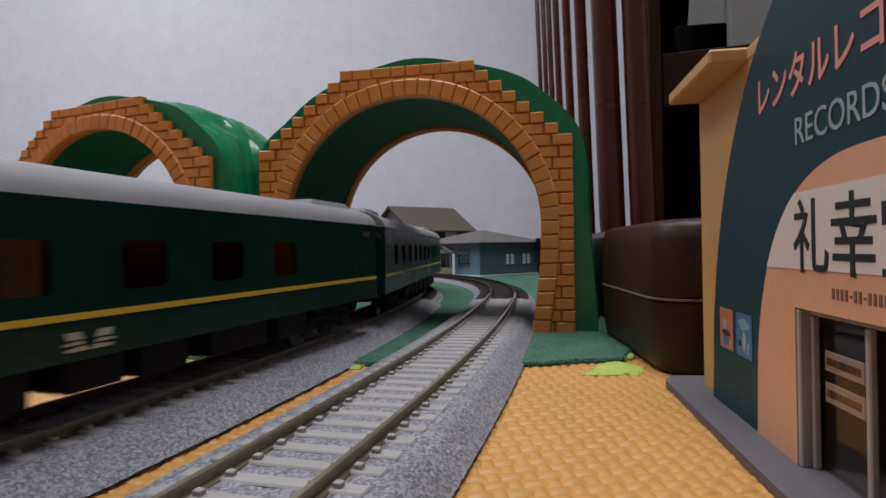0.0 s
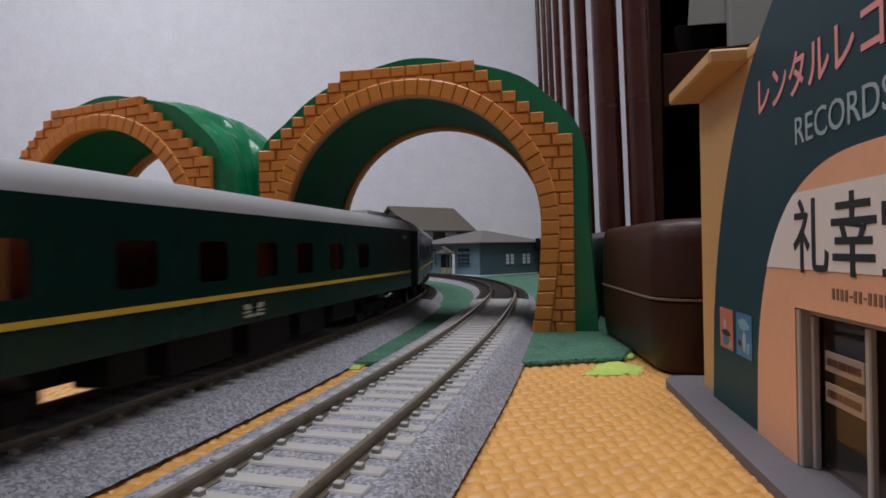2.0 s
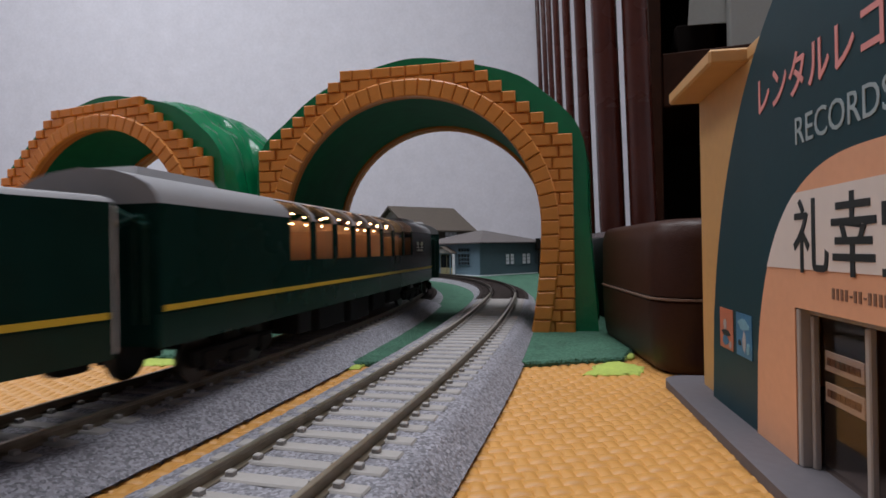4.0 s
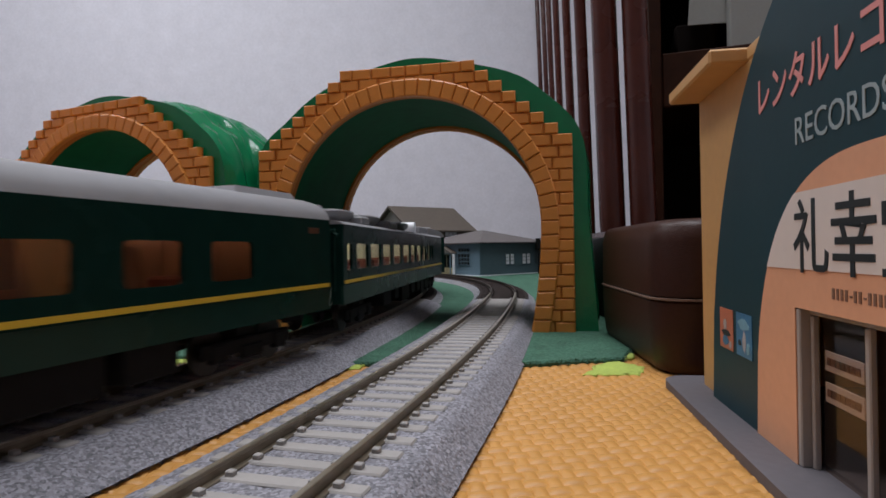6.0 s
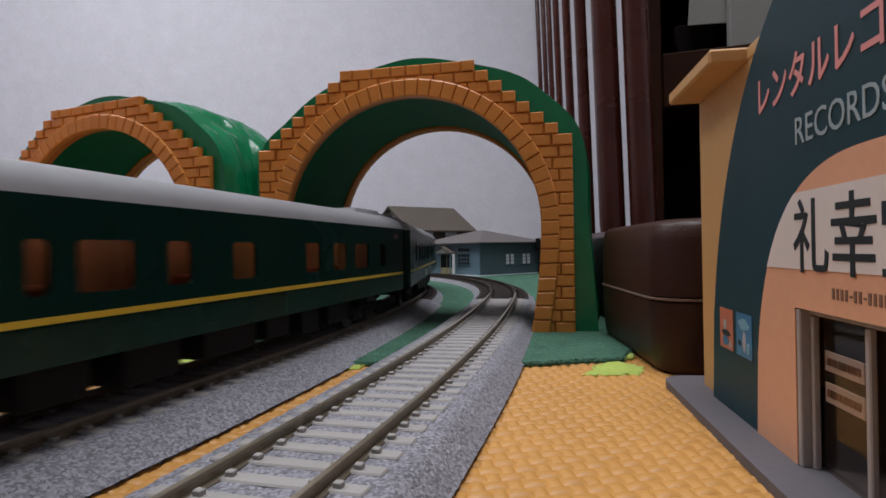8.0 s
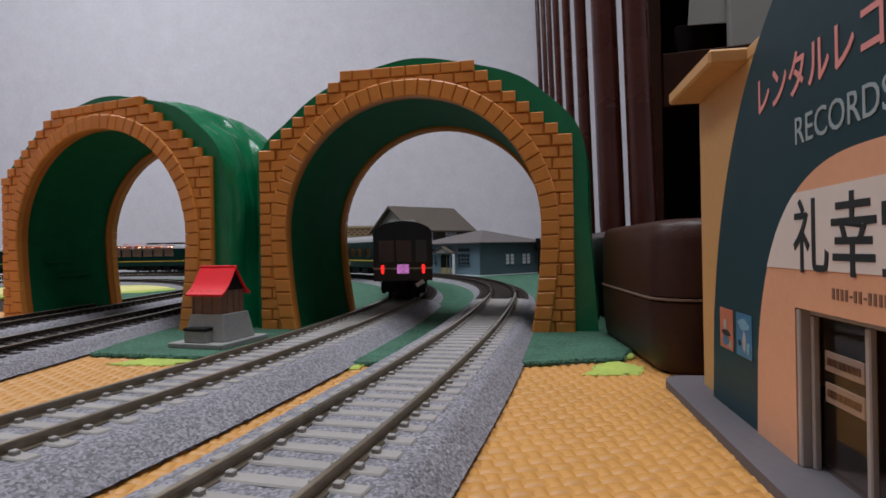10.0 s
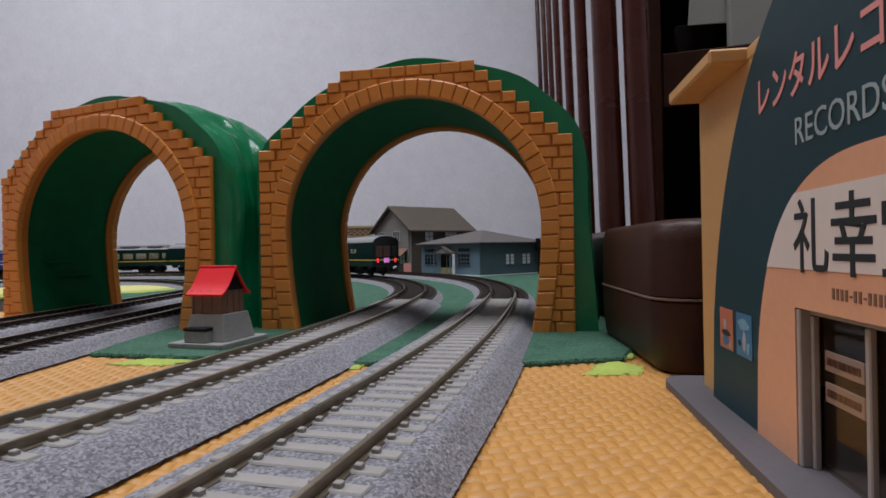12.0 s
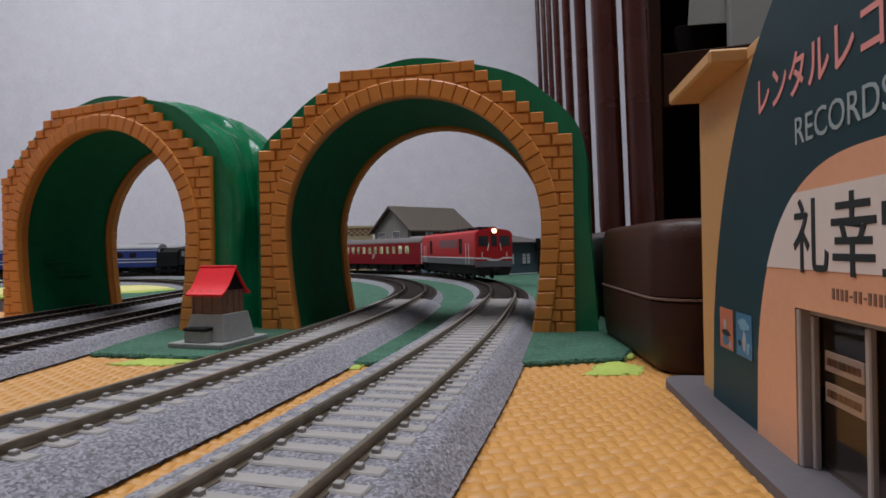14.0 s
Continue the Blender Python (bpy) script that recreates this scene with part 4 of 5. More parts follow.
big_house()
sign = bmesh.new()
box(sign, -6, 6, -0.8, 0.8, 0, 17, 0.3)
ob = tagged(part("notice_board", sign, M_PINK, m=at(-57, 900, 1.5, 20, -8)), "small pink and red notice board before the house", "sign")
beige = thing("beige_building", "beige flat-roofed model building with brown tile trim", "model building", "model houses", at(-200, 1030, 1.5, 8))
bm = bmesh.new()
box(bm, 0, 72, 0, 60, 0, 80)
part("wall", bm, M_BEIGE, beige)
bm = bmesh.new()
box(bm, -2, 74, -2, 62, 80, 84)
part("parapet", bm, M_BEIGE, beige)
for row in range(3):
    for k in range(7):
        bm = bmesh.new()
        box(bm, k * 10.2 + (5 if row % 2 else 0), k * 10.2 + (5 if row % 2 else 0) + 6, -1.2, 0.2, 67 + row * 4, 69.4 + row * 4)
        part("tile", bm, M_WOOD, beige)
for k in range(3):
    window(beige, at(8 + k * 22, -0.3, 40), 15, 14, 2, 2, M_PANE_DARK, M_BEIGE)
bm = bmesh.new()
rod(bm, (0, 0, 0), (0, 0, 46), 1.4)
rod(bm, (0, 0, 46), (-13, 0, 46), 1.4)
box(bm, -4, 3, -2, 2, 36, 52, 0.6)
rod(bm, (4, 0, 0), (4, 0, 40), 1.0)
tagged(part("signal_post", bm, M_DARK, m=at(141, 834, 1.5, 0)), "black model signal post at the felt's edge", "signal")


# ---------------------------------------------------------------- rolling stock (local y forward, z up from the rail head)
ROOF = [(18.0, 41.2), (17.5, 42.9), (15.8, 44.9), (12.5, 46.7), (8.0, 48.1), (0.0, 49.0)]
LOW_ROOF = [(18.0, 40.4), (17.4, 41.1), (15.0, 41.8), (11.0, 42.3), (6.0, 42.6), (0.0, 42.8)]


def mirrored(half):
    return half + [(-x, z) for x, z in reversed(half) if x > 0.01]


def wheel_mesh():
    bm = bmesh.new()
    lathe(bm, [(2.0, -1.3), (4.6, -1.3), (4.8, -0.9), (5.5, -0.7), (5.7, 0.4), (6.1, 0.6), (6.1, 1.2), (2.0, 1.2)], 18)
    bmesh.ops.rotate(bm, verts=bm.verts, matrix=Matrix.Rotation(radians(-90), 3, "Y"))
    return mesh_of(bm, "wheel", M_WHEEL, 40)


WHEEL = wheel_mesh()


def bogie(parent, y, gauge=8.75, z=5.6):
    bm = bmesh.new()
    for s in (-1, 1):
        box(bm, s * 12.6 - 0.9, s * 12.6 + 0.9, -18.5, 18.5, 4.6, 8.6, 0.4)
        for k in (-13, 13):
            box(bm, s * 12.9 - 1.2, s * 12.9 + 1.2, k - 2.6, k + 2.6, 3.4, 8.0, 0.4)
        box(bm, s * 13.2 - 1.0, s * 13.2 + 1.0, -4.5, 4.5, 3.0, 6.6, 0.5)
    box(bm, -12, 12, -4, 4, 6.0, 11.5, 0.4)
    b = part("bogie", bm, M_UNDER, parent, m=at(0, y, 0))
    for k in (-13, 13):
        for s in (-1, 1):
            w = new("wheel", WHEEL)
            w.parent, w.matrix_basis = b, at(s * gauge, k, 6.1, 0 if s < 0 else 180)
    return b


def side_wall(bm, x, y0, y1, z0, z1, holes, thick=1.0):
    """A car side at x from y0 to y1 with window holes (ya, yb, za, zb) through it."""
    xa, xb = (x - thick, x) if x > 0 else (x, x + thick)
    if not holes:
        box(bm, xa, xb, y0, y1, z0, z1)
        return
    y = y0
    for ya, yb, za, zb in sorted(holes):
        box(bm, xa, xb, y, ya, z0, z1)
        box(bm, xa, xb, ya, yb, z0, za)
        box(bm, xa, xb, ya, yb, zb, z1)
        y = yb
    box(bm, xa, xb, y, y1, z0, z1)


def emblem(parent, y, z, k, x=18.0):
    """A winged emblem of plain shapes on the car's side."""
    bm = bmesh.new()
    rod(bm, (x, y, z - 0.1 * k), (x + 0.15, y, z - 0.1 * k), 1.4 * k, 14)
    e = part("emblem", bm, M_CGREEN, parent, "pale winged emblem")
    for s in (-1, 1):
        for j, (inner, reach, h) in enumerate(((1.6, 6.6, 1.8), (1.5, 7.4, 0.9), (0.3, 6.8, 1.2))):
            zz = (0.5, -0.75, -2.3)[j]
            pts = [(s * inner, zz), (s * reach * 0.9, zz), (s * reach, zz + h * (1 if j == 0 else 0.5)), (s * (inner + 1.0), zz + h)]
            bm = bmesh.new()
            prism(bm, [(y + a * k, z + b * k) for a, b in pts], x, x + 0.12, "x")
            part("wing_bar", bm, M_SILVER, e)


def roof_hump(parent, y, long, mat=M_CROOF, wide=10.5, high=2.6, slope=7.0):
    bm = bmesh.new()
    v = box(bm, -wide, wide, y - long / 2, y + long / 2, 44.5, 48.9 + high - 1.6)
    for q in v:
        if q.co.z > 46:
            q.co.x *= 0.72
            q.co.y = y + (q.co.y - y) * (1 - slope / long)
    part("roof_unit", bm, mat, parent)


def coach(label, style, windows, zlow=24.2, zhigh=33.8, glow=M_GLOW, pane=M_GLASS, body=M_CGREEN, low=M_CGREEN_LOW, stripe=M_YELLOW, length=255.0,
          inside=M_INSIDE, tail=False, crest=None, clear=(), group="carriages of the green train", cat="train carriage", roof=M_CROOF):
    t = thing("carriage", label, cat, group)
    h = length / 2
    holes = [(a, b, zlow, zhigh) for a, b in windows]
    pano = style == "panorama"
    top = 28.4 if pano else (40.4 if style == "dining" else 41.2)
    for x in (18.0, -18.0):
        bm = bmesh.new()
        if pano:
            side_wall(bm, x, -h, h, 19.0, top, [])
            a, b = windows[0][0], windows[-1][1]
            side_wall(bm, x, -h, a, top, 41.2, [])
            side_wall(bm, x, b, h, top, 41.2, [])
        else:
            side_wall(bm, x, -h, h, 19.0, top, holes)
        bmesh.ops.remove_doubles(bm, verts=bm.verts, dist=0.001)
        for ya, yb, za, zb in ([] if pano else holes):
            for cy, sy in ((ya, 1), (yb, -1)):
                for cz, sz in ((za, 1), (zb, -1)):
                    r = 1.3
                    arc = [(cy + sy * r * (1 - math.sin(q)), cz + sz * r * (1 - math.cos(q))) for q in (0.0, 0.52, 1.05, 1.5708)]
                    prism(bm, [(cy - sy * 0.05, cz - sz * 0.05)] + arc, x - (0.9 if x > 0 else 0.1), x + (-0.1 if x > 0 else 0.9) + (0.06 if x > 0 else -0.06), "x")
        side = part("side", bm, body, t)
        bm = bmesh.new()
        side_wall(bm, x * 0.994, -h, h, 12.2, 19.0, [])
        part("skirt", bm, low, t)
        bm = bmesh.new()
        box(bm, min(x, x * 1.009), max(x, x * 1.009), -h + 1, h - 1, 19.5, 20.7)
        part("stripe", bm, stripe, t, "thin painted stripe")
        for k, (a, b) in enumerate(windows):
            if not pano:
                bm = bmesh.new()
                s = 1 if x > 0 else -1
                box(bm, s * 17.5 - 0.15, s * 17.5 + 0.15, a, b, zlow, zhigh)
                part("pane", bm, M_GLASS if k in clear else pane, side).visible_shadow = False
    curve = [(18.0, 28.5), (18.0, 36.5), (17.9, 40.9), (17.0, 43.2), (14.6, 45.4), (11.2, 47.2)]
    if pano:
        a, b = windows[0][0], windows[-1][1]
        bm = bmesh.new()
        prism(bm, mirrored(ROOF), -h, a)
        prism(bm, mirrored(ROOF), b, h)
        prism(bm, mirrored([(11.4, 47.0), (8.0, 48.1), (0.0, 49.0)]), a, b)
        part("roof", bm, roof, t, "silver-grey roof with curved skylights", smooth=35)
        edges = [(windows[i][1], windows[i + 1][0]) for i in range(len(windows) - 1)]
        for s in (-1, 1):
            for ya, yb in edges:
                bm = bmesh.new()
                rows = [[(s * x, ya, z), (s * x, yb, z)] for x, z in curve]
                rows2 = [[(s * (x - 1.0), ya, z - 0.4), (s * (x - 1.0), yb, z - 0.4)] for x, z in curve]
                o, i = grid_strip(bm, rows), grid_strip(bm, rows2)
                for k in range(len(curve) - 1):
                    for e in (0, 1):
                        bm.faces.new((o[k][e], o[k + 1][e], i[k + 1][e], i[k][e]))
                pillar = part("pillar", bm, [body, roof], t)
                for p in pillar.data.polygons:
                    p.material_index = 1 if p.center.z > 0.0405 else 0
            for ya, yb in windows:
                bm = bmesh.new()
                grid_strip(bm, [[(s * (x - 0.5), ya, z - 0.2), (s * (x - 0.5), yb, z - 0.2)] for x, z in curve])
                part("pane", bm, M_GLASS, t, "curved skylight pane", smooth=60).visible_shadow = False
    else:
        bm = bmesh.new()
        prism(bm, mirrored(LOW_ROOF if style == "dining" else ROOF), -h, h)
        part("roof", bm, roof, t, "silver-grey rounded roof", smooth=35)
    if style == "dining":
        for y0, y1 in ((-110.0, -86.0), (-71.0, -40.0), (0.0, 34.0)):
            bm = bmesh.new()
            rings = []
            for z, k in ((42.2, 0.66), (43.4, 0.80), (45.0, 0.95), (46.6, 1.0), (47.2, 0.97), (47.4, 0.86)):
                mid, half = (y0 + y1) / 2, (y1 - y0) / 2
                ring = [(11.5 * k * math.copysign(abs(math.cos(a)) ** 0.55, math.cos(a)), mid + half * k * math.copysign(abs(math.sin(a)) ** 0.4, math.sin(a))) for a in [6.28318 * q / 28 for q in range(28)]]
                rings.append([bm.verts.new((x, y, z)) for x, y in ring])
            for lo_ring, hi_ring in zip(rings, rings[1:]):
                for q in range(28):
                    bm.faces.new((lo_ring[q], lo_ring[(q + 1) % 28], hi_ring[(q + 1) % 28], hi_ring[q]))
            bm.faces.new(rings[-1])
            unit = part("cooling_unit", bm, M_CROOF, t, "boat-shaped grey roof cooling unit", smooth=45)
        for y0, y1 in ((-90.0, -78.5), (-38.5, -21.0)):
            bm = bmesh.new()
            box(bm, 4, 14.5, y0, y1, 41.6, 45.4, 0.7)
            box(bm, 6, 13, y0 + 1.5, y1 - 1.5, 45.3, 46.2, 0.5)
            part("vent_box", bm, M_CROOF, t)
        bm = bmesh.new()
        rod(bm, (-7, 56.0, 45.8), (10, 56.0, 45.8), 4.0, 18)
        part("vent_drum", bm, M_PANE_WHITE, t, "white roof vent drum", smooth=40)
        bm = bmesh.new()
        box(bm, -9, 9, -125.5, -121.5, 42.0, 47.6, 1.2, 2)
        part("roof_unit", bm, M_CROOF, t)
        bm = bmesh.new()
        box(bm, -10, 10, 76, 110, 42.0, 47.6, 1.2, 2)
        part("roof_unit", bm, M_CROOF, t)
    else:
        for y in (-h + 20, h - 20):
            roof_hump(t, y, 34)
    # ends, gangways, underframe
    for s in (-1, 1):
        bm = bmesh.new()
        prism(bm, mirrored([(17.0, 12.4), (17.0, 41.2)] + [(x - 0.9, z - 0.5) for x, z in (LOW_ROOF if style == "dining" else ROOF)[1:]]), s * (h - 1.2), s * (h - 0.2))
        end = part("end_wall", bm, body, t)
        if not (tail and s < 0):
            bm = bmesh.new()
            box(bm, -6.5, 6.5, min(s * (h - 0.2), s * (h + 4.6)), max(s * (h - 0.2), s * (h + 4.6)), 12, 42, 0.8)
            part("gangway", bm, M_UNDER, t, "black gangway bellows")
            if s > 0:
                bm = bmesh.new()
                box(bm, 16.2, 17.6, h - 0.1, h + 1.0, 13, 40.0, 0.3)
                part("corner_strip", bm, M_LINE, end, "pale grey strip on the car end")
            for x in (12.5, 15.0):
                bm = bmesh.new()
                rod(bm, (x, s * (h + 0.6), 17), (x, s * (h + 0.6), 39), 0.35, 6)
                part("handrail", bm, M_CGREEN_LOW, end)
            bm = bmesh.new()
            rod(bm, (9, s * (h + 1.6), 40), (16.4, s * (h + 1.6), 36.5), 0.7, 6)
            rod(bm, (9, s * (h + 2.2), 36.5), (15.4, s * (h + 2.2), 38.5), 0.6, 6)
            part("jumper_hose", bm, M_CGREEN_LOW, end)
        bm = bmesh.new()
        box(bm, -2.2, 2.2, min(s * h, s * (h + 5)), max(s * h, s * (h + 5)), 7.5, 12.0, 0.5)
        part("coupler", bm, M_UNDER, t)
    bm = bmesh.new()
    box(bm, -16.8, 16.8, -h + 1.5, h - 1.5, 12.3, 14.0)
    part("floor_pan", bm, M_UNDER, t)
    bm = bmesh.new()
    box(bm, -6, 6, -72, 72, 6.0, 12.3, 0.5)
    part("centre_sill", bm, M_UNDER, t)
    rng = random.Random(len(label))
    y = -62.0
    while y < 60:
        w = rng.uniform(9, 24)
        bm = bmesh.new()
        box(bm, 7.0, 16.2, y, y + w, rng.uniform(3.2, 6.5), 12.3, 0.4)
        part("underfloor_box", bm, M_UNDER, t)
        bm = bmesh.new()
        box(bm, -16.2, -7.0, y, y + w, rng.uniform(3.2, 6.5), 12.3, 0.4)
        part("underfloor_box", bm, M_UNDER, t)
        y += w + rng.uniform(3, 9)
    for y in (-92, 92):
        bogie(t, y)
    # interior: a corridor wall, cross walls, seats, a ceiling tube
    bm = bmesh.new()
    box(bm, -3.0, -2.2, -h + 4, h - 4, 14.0, 43.0)
    part("corridor_wall", bm, inside, t)
    y = -h + 10
    k = 0
    while y < h - 8:
        bm = bmesh.new()
        box(bm, -2.1, 4.0 if style == "dining" else (9.0, 15.5, 5.0)[k % 3], y, y + 0.9, 14.0, 38.5)
        part("cross_wall", bm, inside, t)
        if style in ("dining", "panorama"):
            bm = bmesh.new()
            box(bm, 3, 12.5, y + 5, y + 11, 14.0, 27.5 if style == "dining" else 26.0, 0.8)
            part("seat", bm, M_SEAT if style == "dining" else inside, t)
        y += rng.uniform(17, 27)
        k += 1
    if style == "dining":
        for a, b in windows:
            bm = bmesh.new()
            box(bm, 15.6, 16.4, a, a + (b - a) * 0.22, zlow - 1, zhigh + 1)
            part("curtain", bm, M_CURTAIN, t)
    if pano:
        for i in range(44):
            bm = bmesh.new()
            y = -72 + i * 3.5 + rng.uniform(-1.2, 1.2)
            x, z = ((9.5, 42.6), (4.0, 44.2), (1.0, 41.0), (7.0, 43.8))[i % 4]
            box(bm, x, x + rng.uniform(0.5, 0.9), y, y + rng.uniform(0.8, 1.9), z, z + 0.5, 0.12)
            part("ceiling_bulb", bm, M_BULB, t, "small lit ceiling bulb")
    else:
        bm = bmesh.new()
        box(bm, 2, 5, -h + 8, h - 8, 40.2, 40.8)
        part("ceiling_tube", bm, glow, t, "lit interior tube")
        bm = bmesh.new()
        box(bm, -9, -7, -h + 8, h - 8, 40.2, 40.8)
        part("ceiling_tube", bm, glow, t, "lit interior tube")
    if glow is M_GLOW and not pano:
        for a, b in windows:
            # pale panels at random windows, their colour imitating brightly lit spots
            if rng.random() < 0.6:
                w = rng.uniform(0.3, 0.6) * (b - a)
                y = a + rng.uniform(0.1, 0.4) * (b - a)
                bm = bmesh.new()
                box(bm, 9.0, 9.6, y, y + w, rng.uniform(22, 27), rng.uniform(31, 37))
                part("lit_spot_panel", bm, M_LOUNGE, t, "pale panel imitating a lit spot inside")
            bm = bmesh.new()
            box(bm, 1, 13, a - 3, a + 4, 14.0, 25.6, 0.6)
            part("seat", bm, M_SEAT, t)
    if crest:
        emblem(t, *crest)
        emblem(t, *crest, x=-18.12)
    if body is M_CGREEN and style == "plain":
        bm = bmesh.new()
        box(bm, 18.0, 18.12, h - 13, h - 7, 36.6, 38.4)
        part("side_plate", bm, M_ENDPANE, t, "small brown plate")
        bm = bmesh.new()
        box(bm, 18.0, 18.12, -h + 7, -h + 12, 34.2, 37.0)
        part("side_plate", bm, M_BOARD, t, "small pale grey plate")
    if tail:
        y = -h + 0.2
        bm = bmesh.new()
        box(bm, -18.1, 18.1, y - 1.4, y - 0.2, 19.5, 20.6)
        part("stripe", bm, M_PALE, t)
        bm = bmesh.new()
        prism(bm, mirrored([(17.8, 12.4), (17.8, 41.0)] + [(x - 0.2, z) for x, z in ROOF[1:]]), y - 0.9, y)
        end = part("tail_face", bm, M_TAILFACE, t, "glossy dark green tail face")
        # flat brown stands in for the lit inside of these two windows
        for x0, x1 in ((-14.5, -5.5), (-4.0, 5.0)):
            bm = bmesh.new()
            box(bm, x0, x1, y - 1.1, y - 0.92, 24, 37, 0)
            part("end_window", bm, M_ENDPANE, end, "end window, its dimly lit inside painted as brown")
        bm = bmesh.new()
        box(bm, 8.0, 14.5, y - 1.1, y - 0.92, 24, 37, 0)
        part("end_window", bm, M_PANE_DARK, end)
        for x in (-12.4, 12.4):
            bm = bmesh.new()
            box(bm, x - 0.95, x + 0.95, y - 2.2, y - 0.9, 16.8, 22.2, 0.4)
            part("tail_light", bm, M_TAIL, end, "lit red tail light")
        bm = bmesh.new()
        box(bm, -3.6, 3.6, y - 1.9, y - 0.9, 16.8, 22.4, 0.3)
        part("train_plate", bm, M_MARK, end, "glowing pink and blue train plate")
        bm = bmesh.new()
        rod(bm, (8, y - 3, 9.5), (12.5, y - 3, 12), 1.3, 8)
        part("jumper_hose", bm, M_LINE, end)
        for x in (-9, 9):
            bm = bmesh.new()
            box(bm, x - 4.5, x + 4.5, y - 2.5, y + 2, 6, 12.3, 0.8)
            part("buffer_beam", bm, M_UNDER, end)
    return t


def even(y0, y1, n, w):
    step = (y1 - y0) / (n - 1)
    return [(y0 + step * i - w / 2, y0 + step * i + w / 2) for i in range(n)]


SLEEPER_WIN = even(-100, 78, 8, 13.5)
GREEN = [
    coach("dark green sleeping carriage with unlit windows at the front", "plain", SLEEPER_WIN, glow=M_GLOW_DIM, pane=M_GLASS_DIM, crest=(-52, 15.6, 0.55)),
    coach("dark green sleeping carriage with a silver roof", "plain", even(-100, 84, 9, 10), glow=M_GLOW_DIM, pane=M_GLASS_DIM, crest=(40, 15.6, 0.55)),
    coach("dark green sleeping carriage with dim windows and yellow stripe", "plain", even(-98, 60, 7, 12), glow=M_GLOW_DIM, pane=M_GLASS_DIM, crest=(-6, 15.6, 0.75)),
    coach("dark green sleeping carriage with faint red-brown windows", "plain", [(-92, -79), (-62, -51), (-38, -27), (-14, -3), (8, 19), (32, 43), (58, 69)], glow=M_GLOW_DIM, pane=M_GLASS_DIM, clear=(0,), crest=(-16, 15.6, 0.75)),
    coach("dark green lounge carriage with tall lit curved skylights", "panorama", [(-70.5 + 18.9 * i, -54.3 + 18.9 * i) for i in range(8)], inside=M_LOUNGE, crest=(96, 33.0, 1.2)),
    coach("dark green dining carriage with red seats and roof cooling units", "dining", [(-123, -116.8), (-111, -94.5), (-90.3, -73.1), (-68.5, -50.8), (-46.1, -27.9), (-22.6, -4), (-0.4, 13.8), (19, 34.2), (37.2, 52.1), (55.5, 71.8), (75.7, 84)], glow=M_GLOW_COOL, inside=M_CURTAIN),
    coach("dark green carriage with warm lit compartment windows", "plain", [(-96.9, -84.9), (-74, -60), (-49.6, -35), (-27, -12), (-3, 12.5), (21, 37), (47.5, 63), (72, 87.5)], glow=M_GLOW, crest=(-7, 15.6, 0.8)),
    coach("dark green end carriage with lit windows and red tail lights", "plain", [(-62.2, -57.5), (-52.7, -39), (-30.5, -22.6), (-7.3, 3), (30.7, 41.2), (50.9, 62.4), (70, 84), (97, 104)], glow=M_GLOW, crest=(-80.5, 31.0, 1.05), tail=True),
]


